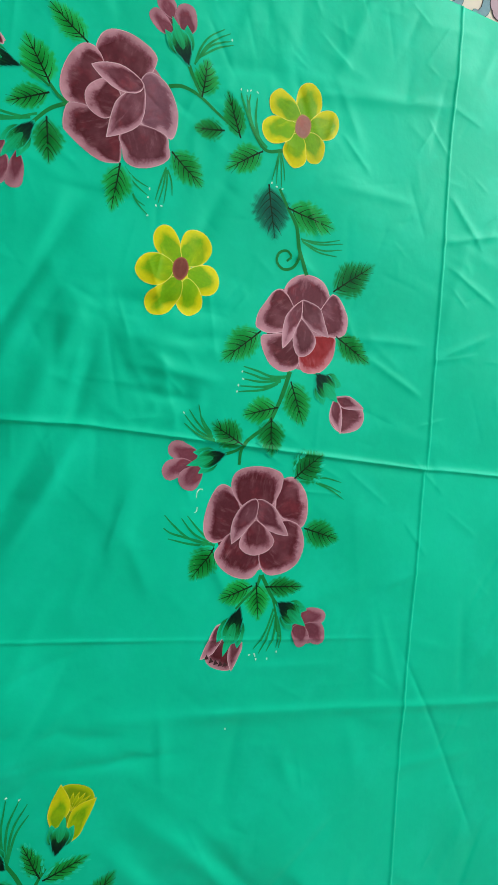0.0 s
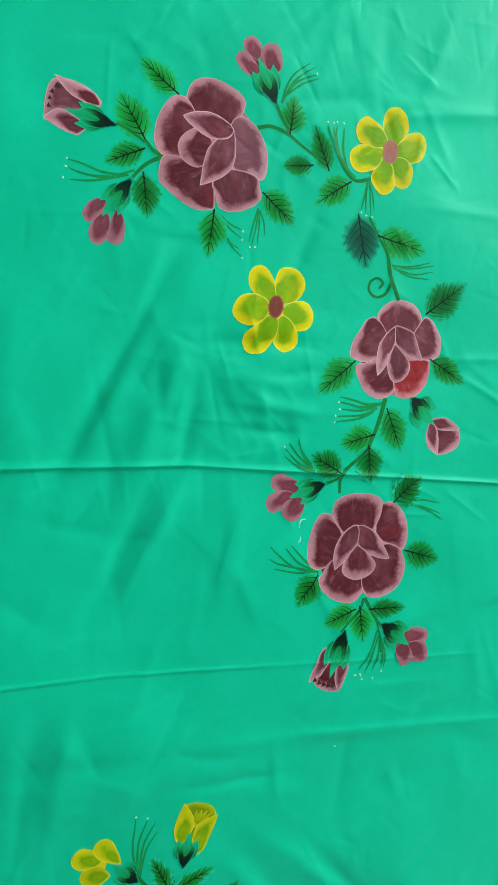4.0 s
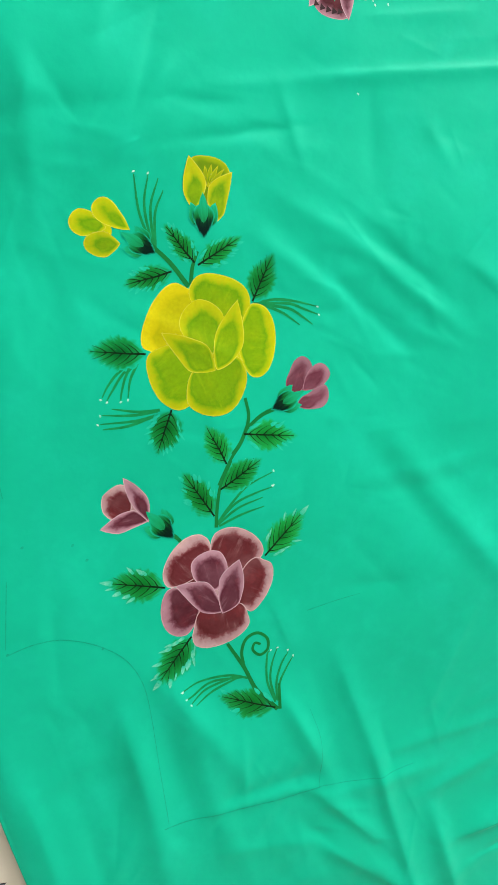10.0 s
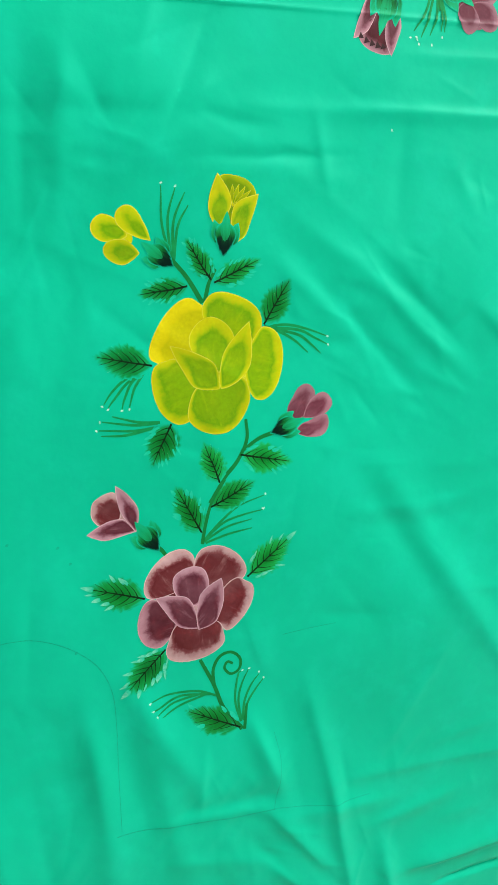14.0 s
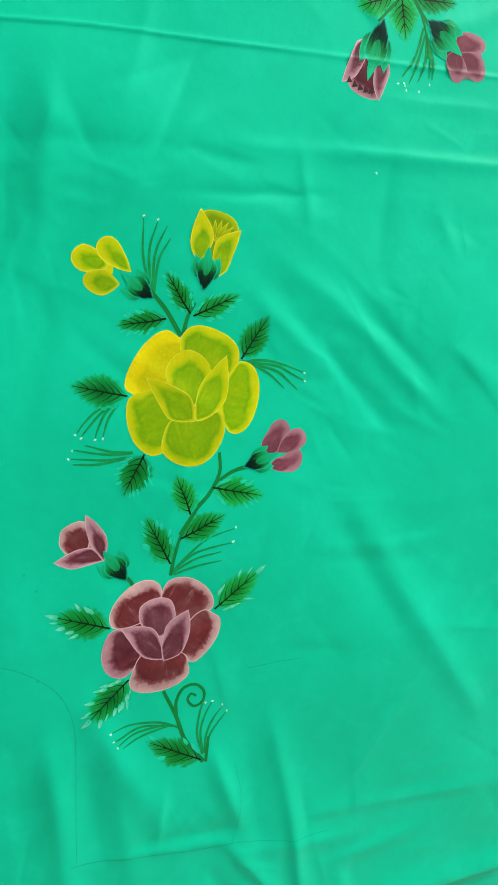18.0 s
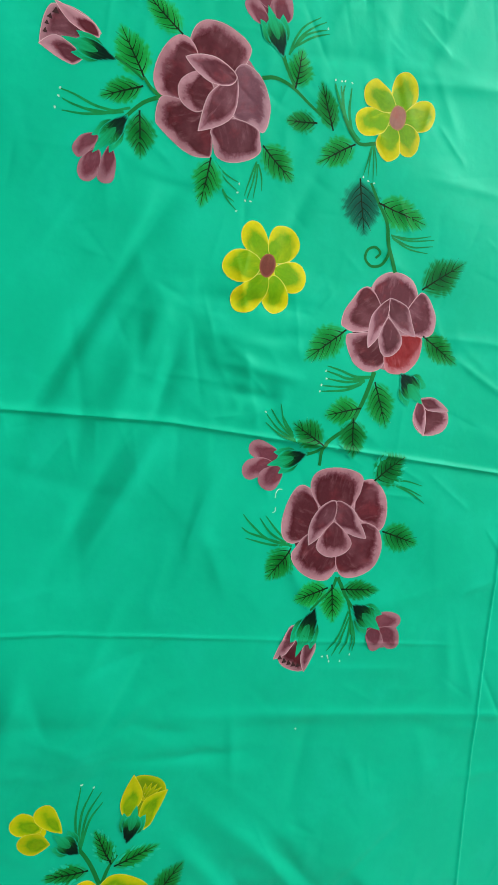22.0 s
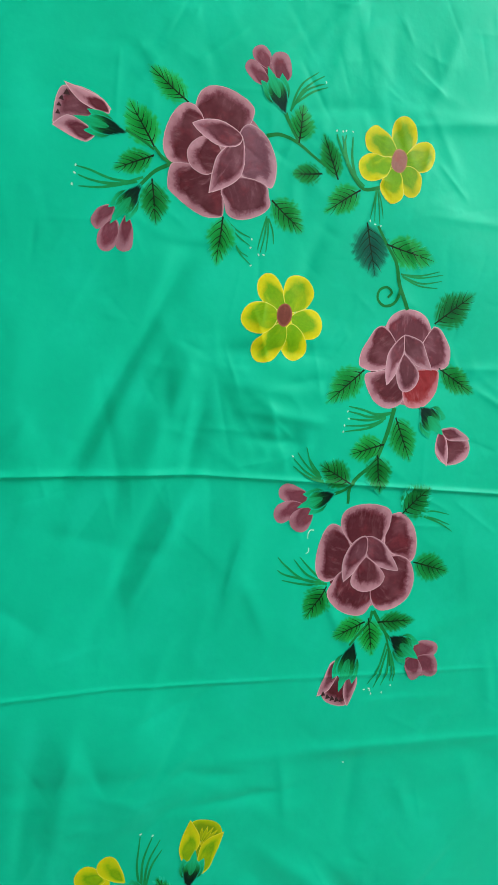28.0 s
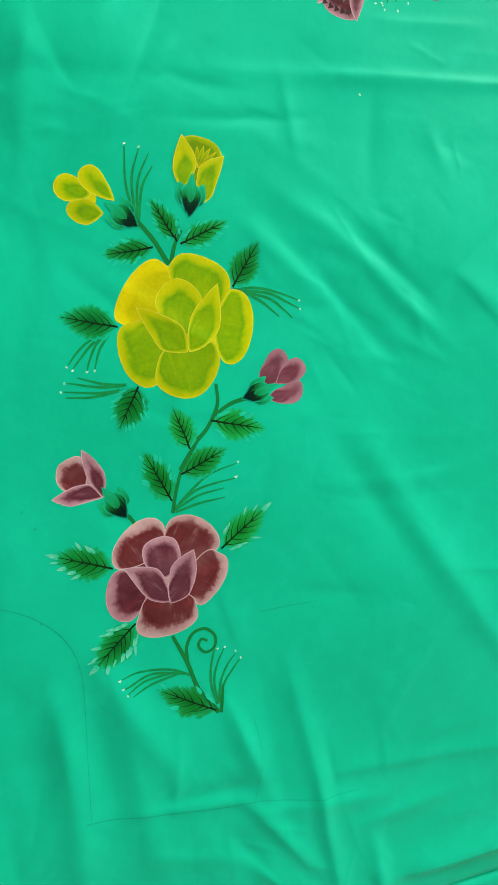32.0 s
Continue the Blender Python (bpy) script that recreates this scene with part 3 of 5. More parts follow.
def shape(base, tip, left, right, belly, base_round, tip_round, bow, focus, teeth, tooth, around, rings):
    """Points, faces, rho, along and grain of a petal or leaf shape that runs from base to tip; left and right are its half widths."""
    base, tip = np.array(base), np.array(tip)
    axis = tip - base
    length = np.linalg.norm(axis)
    axis = axis / length
    across = np.array([-axis[1], axis[0]])
    half = around // 2
    k = np.arange(half + 1)
    s = (1 - np.cos(np.pi * k / half)) / 2
    near, far = belly if isinstance(belly, tuple) else (belly, belly)
    w, w2 = profile(s, near, base_round, tip_round), profile(s, far, base_round, tip_round)
    ph = SEED.uniform(0, 6)
    wob = 1 + 0.022 * np.sin(5 * s * 2 + ph) + 0.015 * np.sin(11 * s + 2 * ph)
    saw = 1 - tooth * ((s * teeth) % 1.0) if teeth else 1.0
    a, b = left * w * wob * saw, -right * w2 * wob * saw
    loop = np.concatenate([np.column_stack([s, a]), np.column_stack([s[1:-1], b[1:-1]])[::-1]])
    loop[:, 0] *= length
    centre = np.array([focus * length, (left - right) * 0.3])
    n = len(loop)
    scales = rings
    pts = [centre + (loop - centre) * r for r in scales] + [centre[None]]
    local = np.concatenate(pts)
    rho = np.concatenate([np.full(n, r) for r in scales] + [[0.0]])
    faces = []
    for j in range(len(scales) - 1):
        for i in range(n):
            i2 = (i + 1) % n
            faces.append((j * n + i, (j + 1) * n + i, (j + 1) * n + i2, j * n + i2))
    last, c = (len(scales) - 1) * n, len(scales) * n
    faces += [(last + i, c, last + (i + 1) % n) for i in range(n)]
    t = local[:, 0] / length
    local_bow = local[:, 1] + bow * 4 * t * (1 - t)
    xy = base + local[:, :1] * axis + local_bow[:, None] * across
    seed = SEED.uniform(0, 50)
    return xy, faces, rho, t, local, seed


PETAL_RINGS = (1.0, 0.97, 0.93, 0.88, 0.82, 0.75, 0.67, 0.58, 0.49, 0.39, 0.29, 0.19, 0.09)
LEAF_RINGS = (1.0, 0.88, 0.74, 0.58, 0.4, 0.2)


def inset(points, rim):
    """How far each point lies inside a closed outline."""
    a, b = rim, np.roll(rim, -1, axis=0)
    way = b - a
    u = np.clip(((points[:, None] - a) * way).sum(2) / ((way * way).sum(1) + 1e-12), 0, 1)
    return np.linalg.norm(points[:, None] - (a + u[..., None] * way), axis=2).min(1)


def petal(parent, paint, layer, base, tip, left, right, belly=0.55, base_round=1.3, tip_round=1.15, bow=0.0, focus=0.30, name="petal", label=""):
    way = np.subtract(tip, base)
    way = way / np.linalg.norm(way)
    base, tip = base - way * (0.0008 if base_round < 0.7 else 0.0035), tip + way * 0.0005
    xy, faces, rho, t, local, seed = shape(base, tip, left + 0.0005, right + 0.0005, belly, base_round, tip_round, bow, focus, 0, 0, 72, PETAL_RINGS)
    grain = np.column_stack([local[:, 0] * 45, local[:, 1] * 170, np.full(len(local), seed)])
    return lay(name, xy, faces, BASE_LIFT + layer * 0.00004, paint, parent, label, rho, t, grain, inset(local, local[:72]))


def flower(name, centre, radius, paint, label):
    """The underpaint of a flower, which its petals cover."""
    base, tip = (centre[0] - radius, centre[1]), (centre[0] + radius, centre[1])
    xy, faces, rho, t, local, seed = shape(base, tip, radius, radius, 0.5, 1, 1, 0, 0.5, 0, 0, 72, PETAL_RINGS)
    grain = np.column_stack([local[:, 0] * 60, local[:, 1] * 200, np.full(len(local), seed)])
    return lay(name, xy, faces, BASE_LIFT - 0.00006, paint, FABRIC, label, rho, t, grain, np.full(len(rho), 0.0024))


def ribbon(points, start, end, swell=0.0, steps=14):
    """A brush stroke along a smooth line through the points, with its half widths."""
    p = [np.array(q, float) for q in points]
    ends = [2 * p[0] - p[1], *p, 2 * p[-1] - p[-2]]
    line = []
    for i in range(1, len(ends) - 2):
        a, b, c, d = ends[i - 1 : i + 3]
        for u in np.linspace(0, 1, steps, endpoint=i == len(ends) - 3):
            line.append(0.5 * (2 * b + (c - a) * u + (2 * a - 5 * b + 4 * c - d) * u * u + (3 * b - a - 3 * c + d) * u ** 3))
    line = np.array(line)
    tan = np.gradient(line, axis=0)
    tan /= np.linalg.norm(tan, axis=1)[:, None] + 1e-12
    side = np.column_stack([-tan[:, 1], tan[:, 0]])
    u = np.linspace(0, 1, len(line))
    wide = (start + (end - start) * u + swell * np.sin(np.pi * u))[:, None]
    n = len(line)
    xy = np.concatenate([line + side * wide, line - side * wide])
    faces = [(i, i + n, i + n + 1, i + 1) for i in range(n - 1)]
    return xy, faces


def join(pieces):
    xys, faces, at = [], [], 0
    for xy, fs in pieces:
        xys.append(xy)
        faces += [tuple(i + at for i in f) for f in fs]
        at += len(xy)
    return np.concatenate(xys), faces


def stroke(name, parent, material, points, start, end, lift=0.0003, swell=0.0, label=""):
    xy, faces = ribbon(points, start, end, swell)
    return lay(name, xy, faces, BASE_LIFT + lift - 0.0003, material, parent, label)


def leaf(paint, base, tip, left, right, fringe=0.0, pairs=5, bow=0.0):
    """A painted leaf: a serrated body, dark midrib and side veins, and a fringe of pale strokes where it has one."""
    base, tip = np.array(base), np.array(tip)
    axis = tip - base
    length = np.linalg.norm(axis)
    axis = axis / length
    across = np.array([-axis[1], axis[0]])
    xy, faces, rho, t, local, seed = shape(base, tip + axis * 0.06 * length, left * 1.64, right * 1.64, 0.42, 0.80, 0.10, bow, 0.42, 7, 0.20, 112, LEAF_RINGS)
    lean = local[:, 0] * 0.8 - np.abs(local[:, 1])
    grain = np.column_stack([lean * 260, np.abs(local[:, 1]) * 45, np.full(len(local), seed)])
    body = lay("leaf", xy, faces, BASE_LIFT + 0.00004, paint, FABRIC, "", rho, t, grain)

    def at(s, side):
        return base + axis * s * length + across * (side + bow * 4 * s * (1 - s))

    r = SEED
    wide = 0.00098
    lay("midrib", *ribbon([at(0.02, 0), at(0.35, 0.0006 * r.uniform(-1, 1)), at(0.7, 0), at(0.93, 0)], wide * 1.05, wide * 0.25), BASE_LIFT + 0.00012, VEIN, body)
    for i in range(pairs):
        s = 0.12 + 0.66 * i / pairs
        for half in (left, -right):
            reach = float(profile(np.array([min(0.97, s + 0.16)]), 0.42, 0.65, 0.25)[0]) * half * r.uniform(0.82, 1.06)
            q = s + r.uniform(-0.03, 0.03)
            lay("side_vein", *ribbon([at(q, 0), at(q + 0.09, reach * 0.5), at(q + 0.235, reach)], wide * 0.64, wide * 0.10, steps=6), BASE_LIFT + 0.00010, VEIN, body)
    if fringe > 0.38:
        for i in range(11):
            s = 0.08 + 0.82 * i / 11 + r.uniform(-0.02, 0.02)
            for half in (left, -right):
                w = float(profile(np.array([min(0.98, s + 0.05)]), 0.42, 0.65, 0.25)[0]) * half
                if r.random() > 0.15 + 0.55 * fringe:
                    continue
                far = 1.05 + r.uniform(0.0, 0.65)
                broad = length * r.uniform(0.014, 0.040)
                lobe = shape(at(s - 0.02, w * 0.72), at(s + 0.17, w * far), broad, broad, 0.55, 0.6, 0.1, 0, 0.5, 0, 0, 20, (1.0, 0.8, 0.55, 0.3))
                lay("fringe_lobe", lobe[0], lobe[1], BASE_LIFT + 0.00014, FRINGE if fringe > 0.7 else AQUA, body, "", lobe[2], lobe[3])
        if fringe > 0.7:
            lobe = shape(at(0.80, 0), at(1.10, 0), left * 0.22, right * 0.22, 0.4, 0.7, 0.1, 0, 0.5, 0, 0, 20, (1.0, 0.8, 0.55, 0.3))
            lay("fringe_lobe", lobe[0], lobe[1], BASE_LIFT + 0.00014, FRINGE, body, "", lobe[2], lobe[3])
    return body


def stem(points, start=0.0022, end=0.0016):
    return stroke("stem", FABRIC, STEM, points, start, end, 0.00037)


def disc(centre, radius, stretch=1.0, turn=0.0, n=12):
    a = np.arange(n) * math.tau / n
    x, y = radius * stretch * np.cos(a), radius * np.sin(a)
    xy = np.column_stack([centre[0] + x * math.cos(turn) - y * math.sin(turn), centre[1] + x * math.sin(turn) + y * math.cos(turn)])
    return xy, [tuple(range(n))]


def spray(blades, dots=(), wide=0.0011):
    """A tuft of thin, bent blades out of one root, some with a white dot at the tip."""
    root, toward = np.array(blades[0][0]), np.array(blades[0][1])
    tuft = stroke("grass_tuft", FABRIC, BLADE, [root, root + (toward - root) * 0.3], wide * 1.15, wide * 0.9, 0.0003)
    for points in blades:
        stroke("blade", tuft, BLADE, points, wide * 1.0, wide * 0.42, 0.00033, wide * 0.34)
    for d in dots:
        lay("white_dot", *disc(d, 0.0009, 1.6, SEED.uniform(0, 3)), BASE_LIFT + 0.00012, WHITE, tuft)
    return tuft


def calyx(base, tip, width, name="calyx", label=""):
    """The cup of a bud: nearly black at the stalk, feathered into green, with two short side sepals and a long bright one."""
    base, tip = np.array(base), np.array(tip)
    axis = tip - base
    across = np.array([-axis[1], axis[0]]) / np.linalg.norm(axis)
    xy, faces, rho, t, local, seed = shape(base, base + axis * 0.80, width, width, 0.66, 0.14, 0.9, 0, 0.5, 0, 0, 32, LEAF_RINGS)
    grain = np.column_stack([local[:, 0] * 50, local[:, 1] * 420, np.full(len(local), seed)])
    cup = lay(name, xy, faces, BASE_LIFT + 0.00036, CALYX, FABRIC, label, rho, t * 0.86, grain)
    for i in (0, 2, 1):
        side = i - 1
        end = base + axis * (1.05 if side == 0 else 0.82) + across * side * width * 1.12
        start = base + axis * (0.36 if side == 0 else 0.26) + across * side * width * 0.42
        broad = width * (0.46 if side == 0 else 0.62)
        xy, faces, rho, t, local, seed = shape(start, end, broad, broad, 0.42, 0.7, 0.08, 0, 0.4, 0, 0, 24, LEAF_RINGS)
        grain = np.column_stack([local[:, 0] * 50, local[:, 1] * 420, np.full(len(local), seed)])
        lay("sepal", xy, faces, BASE_LIFT + (0.00040 if side == 0 else 0.00034), CALYX, cup, "", rho * (0.86 if side == 0 else 1.0), (0.62 + t * 0.38) if side == 0 else (0.48 + t * 0.45), grain)
    return cup


def tooth(parent, root, tip, width):
    root, tip = np.array(root), np.array(tip)
    axis = tip - root
    across = np.array([-axis[1], axis[0]]) / np.linalg.norm(axis) * width
    lay("dark_tooth", [root + across, root - across, tip], [(0, 1, 2)], BASE_LIFT + 0.0004, TOOTH, parent)


# ---- the room ----


def box(name, lo, hi, material, parent=None, bevel=0.0, label=""):
    bm = bmesh.new()
    bmesh.ops.create_cube(bm, size=1.0)
    lo, hi = Vector(lo), Vector(hi)
    for v in bm.verts:
        v.co = Vector((lo[i] + (v.co[i] + 0.5) * (hi[i] - lo[i]) for i in range(3)))
    if bevel:
        bmesh.ops.bevel(bm, geom=bm.edges[:], offset=bevel, segments=3, affect="EDGES", profile=0.6)
    me = bpy.data.meshes.new(name)
    bm.to_mesh(me)
    bm.free()
    me.materials.append(material)
    ob = new(name, me)
    ob.parent = parent
    if label:
        tagged(ob, label)
    return ob


FLOOR, CEILING = -0.55, 2.65
tagged(box("floor", (-2.0, -2.6, FLOOR - 0.1), (3.8, 3.5, FLOOR), FLOORING), "plain grey-brown stone floor under the bed", "floor", kind="structure")
tagged(box("ceiling", (-2.0, -2.6, CEILING), (3.8, 3.5, CEILING + 0.1), PLASTER), "plain white plaster ceiling", "ceiling", kind="structure")
tagged(box("wall_west", (-2.1, -2.7, FLOOR), (-2.0, 3.6, CEILING), PLASTER), "plain white plaster wall", "wall", kind="structure")
tagged(box("wall_south", (-2.0, -2.7, FLOOR), (3.8, -2.6, CEILING), PLASTER), "plain white plaster wall", "wall", kind="structure")
tagged(box("wall_north", (-2.0, 3.5, FLOOR), (3.8, 3.6, CEILING), PLASTER), "plain white plaster wall", "wall", kind="structure")
wall = tagged(box("wall_east", (3.8, -2.7, FLOOR), (3.9, 1.0, CEILING), PLASTER), "white plaster wall with a window opening", "wall", kind="structure")
box("wall_pier", (3.8, 3.4, FLOOR), (3.9, 3.6, CEILING), PLASTER, wall)
box("wall_below_window", (3.8, 1.0, FLOOR), (3.9, 3.4, 0.7), PLASTER, wall)
box("wall_above_window", (3.8, 1.0, 2.5), (3.9, 3.4, CEILING), PLASTER, wall)
win = tagged(box("window_1", (3.78, 1.0, 0.7), (3.92, 3.4, 0.75), FRAME_PAINT), "white-painted window frame in the plaster wall", "window", kind="structure")
for lo, hi in (((3.82, 1.0, 2.45), (3.88, 3.4, 2.5)), ((3.82, 1.0, 0.75), (3.88, 1.05, 2.45)), ((3.82, 3.35, 0.75), (3.88, 3.4, 2.45)), ((3.82, 2.18, 0.75), (3.88, 2.23, 2.45))):
    box("window_frame", lo, hi, FRAME_PAINT, win)

bed = tagged(new("bed"), "wooden bed with a mattress, under a printed sheet", "bed")
box("bed_frame", (-0.75, -2.15, FLOOR + 0.12), (1.45, 0.95, -0.24), TIMBER, bed, 0.01)
box("mattress", (-0.72, -2.1, -0.24), (1.42, 0.92, -0.025), MATTRESS, bed, 0.03)
for x in (-0.72, 1.36):
    for y in (-2.12, 0.86):
        box("leg", (x, y, FLOOR), (x + 0.06, y + 0.06, FLOOR + 0.12), TIMBER, bed)


def sheet_height(x, y):
    """The sheet lies hollow under the cloth and swells up round it."""
    inside = np.minimum(np.minimum(x - LEFT, RIGHT - x), np.minimum(y - BOTTOM, TOP - y))
    k = np.clip((inside - 0.03) / 0.07, 0, 1)
    return -0.0085 - 0.0125 * k * k * (3 - 2 * k) + 0.0008 * np.sin(x * 9 + 2 * np.sin(y * 5))


def cover():
    """The printed bed sheet, with soft undulations and an overhang."""
    nx, ny = 110, 150
    xs, ys = np.linspace(-0.84, 1.54, nx), np.linspace(-2.22, 1.04, ny)
    gx, gy = np.meshgrid(xs, ys)
    out = np.maximum(np.maximum(-0.72 - gx, gx - 1.42), np.maximum(-2.1 - gy, gy - 0.92))
    z = sheet_height(gx, gy) - np.clip(out, 0, 1) * 2.6
    cx, cy = np.clip(gx, -0.735, 1.435), np.clip(gy, -2.115, 0.935)
    me = bpy.data.meshes.new("bed_sheet")
    verts = np.column_stack([cx.ravel(), cy.ravel(), z.ravel()])
    me.from_pydata(verts.tolist(), [], [(j * nx + i, j * nx + i + 1, (j + 1) * nx + i + 1, (j + 1) * nx + i) for j in range(ny - 1) for i in range(nx - 1)])
    me.materials.append(SHEET)
    me.shade_smooth()
    return tagged(new("bed_sheet", me), "cream cotton bed sheet printed with blue-grey leaves", "bed sheet")


SHEET_OB = cover()


def printed(name, xy, faces, z, material, parent):
    xy = np.asarray(xy, float)
    me = bpy.data.meshes.new(name)
    base = sheet_height(xy[:, 0], xy[:, 1])
    me.from_pydata(np.column_stack([xy, base + z]).tolist(), [], faces)
    me.materials.append(material)
    ob = new(name, me)
    ob.parent = parent
    return ob


def print_leaf(base, tip, wide, paint):
    """A printed frond: a rounded body with pointed teeth all round its far half, an ink outline and a light eye."""
    base, tip = np.array(base), np.array(tip)
    way = (tip - base) / 2
    across = np.array((-way[1], way[0])) / np.linalg.norm(way) * wide
    n, teeth = 72, 12
    k = np.arange(n)
    angle = k * math.tau / n
    spike = 1 - ((k * teeth / n) % 1.0)
    far = np.clip(np.cos(angle) * 1.4 + 0.5, 0, 1)
    r = 0.80 + 0.32 * far * spike
    c = (base + tip) / 2
    xy = np.concatenate([c + (np.cos(angle) * r)[:, None] * way + (np.sin(angle) * r)[:, None] * across, c[None]])
    faces = [(i, (i + 1) % n, n) for i in range(n)]
    ink = printed("printed_leaf", xy, faces, 0.0006, PRINT_INK, SHEET_OB)
    printed("leaf_fill", c + (xy - c) * 0.92, faces, 0.0009, paint, ink)
    base, tip = np.array(base), np.array(tip)
    eye = base * 0.72 + tip * 0.28
    printed("leaf_eye", *disc(eye, wide * 0.30), 0.0012, PRINT_INK, ink)
    printed("leaf_pupil", *disc(eye, wide * 0.20), 0.0014, PRINT_LILAC, ink)
    xy, faces = ribbon([eye, eye * 0.5 + tip * 0.5 + np.array((0.002, 0.001)), tip * 0.9 + base * 0.1], 0.0011, 0.0005)
    printed("leaf_vein", xy, faces, 0.0012, PRINT_INK, ink)


def print_petal(base, tip, wide, paint):
    xy, faces, rho, t, local, seed = shape(base, tip, wide, wide, 0.6, 0.6, 1.0, 0, 0.5, 0, 0, 32, (1.0, 0.55))
    ink = printed("printed_petal", xy, faces, 0.0006 + seed * 0.00001, PRINT_INK, SHEET_OB)
    printed("petal_fill", xy[-1] + (xy - xy[-1]) * 0.91, faces, 0.0008 + seed * 0.00001, paint, ink)


def print_scroll(start, end, bulge, paint):
    start, end = np.array(start), np.array(end)
    way = end - start
    mid = (start + end) / 2 + np.array((-way[1], way[0])) * bulge
    xy, faces = ribbon([start, mid, end], 0.0060, 0.0034, 0.003)
    ink = printed("printed_scroll", xy, faces, 0.0005, PRINT_INK, SHEET_OB)
    xy, faces = ribbon([start, mid, end], 0.0053, 0.0027, 0.003)
    printed("scroll_fill", xy, faces, 0.0008, paint, ink)
    xy, faces = disc(end, 0.009)
    printed("scroll_end", xy, faces, 0.0007, PRINT_INK, ink)
    xy, faces = disc(end, 0.0082)
    printed("scroll_bulb", xy, faces, 0.0010, paint, ink)


print_petal((0.8012, 0.5802), (0.8070, 0.6031), 0.0120, PRINT_LILAC)
print_petal((0.8012, 0.5802), (0.8287, 0.5944), 0.0120, PRINT_LILAC)
print_petal((0.8012, 0.5802), (0.8228, 0.5714), 0.0120, PRINT_LILAC)
print_petal((0.8012, 0.5802), (0.7996, 0.5600), 0.0120, PRINT_LILAC)
print_petal((0.8012, 0.5802), (0.7785, 0.5628), 0.0120, PRINT_LILAC)
print_petal((0.8012, 0.5802), (0.7720, 0.5765), 0.0120, PRINT_LILAC)
print_petal((0.8012, 0.5802), (0.7861, 0.5950), 0.0120, PRINT_LILAC)
print_leaf((0.6581, 0.5785), (0.6829, 0.5600), 0.0115, PRINT_LILAC)
print_leaf((0.6860, 0.6013), (0.6999, 0.5800), 0.0108, PRINT_LILAC)
print_leaf((0.6267, 0.5848), (0.6453, 0.5668), 0.0103, PRINT_BLUE)
print_leaf((0.7246, 0.6170), (0.7448, 0.6029), 0.0123, PRINT_LILAC)
print_scroll((0.7676, 0.5860), (0.7479, 0.5559), 0.2, PRINT_BLUE)
print_scroll((0.7655, 0.5885), (0.7609, 0.6099), -0.2, PRINT_BLUE)
print_scroll((0.7173, 0.5858), (0.7120, 0.5580), 0.15, PRINT_BLUE)
print_petal((-0.1727, -0.8583), (-0.1559, -0.8377), 0.0099, PRINT_NAVY)
print_petal((-0.1727, -0.8583), (-0.1574, -0.8726), 0.0099, PRINT_NAVY)
print_petal((-0.1727, -0.8583), (-0.1674, -0.8993), 0.0099, PRINT_NAVY)
print_petal((-0.1727, -0.8583), (-0.1834, -0.8907), 0.0099, PRINT_NAVY)
print_petal((-0.1727, -0.8583), (-0.1934, -0.8595), 0.0099, PRINT_NAVY)
print_petal((-0.1727, -0.8583), (-0.1813, -0.8333), 0.0099, PRINT_NAVY)
print_petal((-0.1727, -0.8583), (-0.1651, -0.8252), 0.0099, PRINT_NAVY)
print_petal((-0.1794, -0.8555), (-0.1660, -0.8612), 0.0067, PRINT_LILAC)
print_leaf((-0.2060, -0.8998), (-0.1667, -0.9312), 0.0156, PRINT_BLUE)
print_leaf((-0.2439, -1.0136), (-0.1845, -1.0166), 0.0183, PRINT_BLUE)
sprigs = random.Random(21)
for i in range(4):
    for j in range(22):
        px, py, turn = -0.68 + 0.10 * i + sprigs.uniform(-0.015, 0.015), -1.95 + 0.12 * j + sprigs.uniform(-0.02, 0.02), sprigs.uniform(0, 6.28)
        if i == 3 and -0.72 < py < -0.42:
            continue
        print_leaf((px, py), (px + 0.06 * math.cos(turn), py + 0.06 * math.sin(turn)), sprigs.uniform(0.016, 0.022), sprigs.choice([PRINT_BLUE, PRINT_NAVY]))
for i in range(18):
    px, py, turn = -0.25 + 0.085 * i, 0.74 + sprigs.uniform(-0.02, 0.06), sprigs.uniform(0, 6.28)
    print_leaf((px, py), (px + 0.05 * math.cos(turn), py + 0.05 * math.sin(turn)), sprigs.uniform(0.012, 0.018), sprigs.choice([PRINT_BLUE, PRINT_LILAC]))

# ---- the painted cloth ----


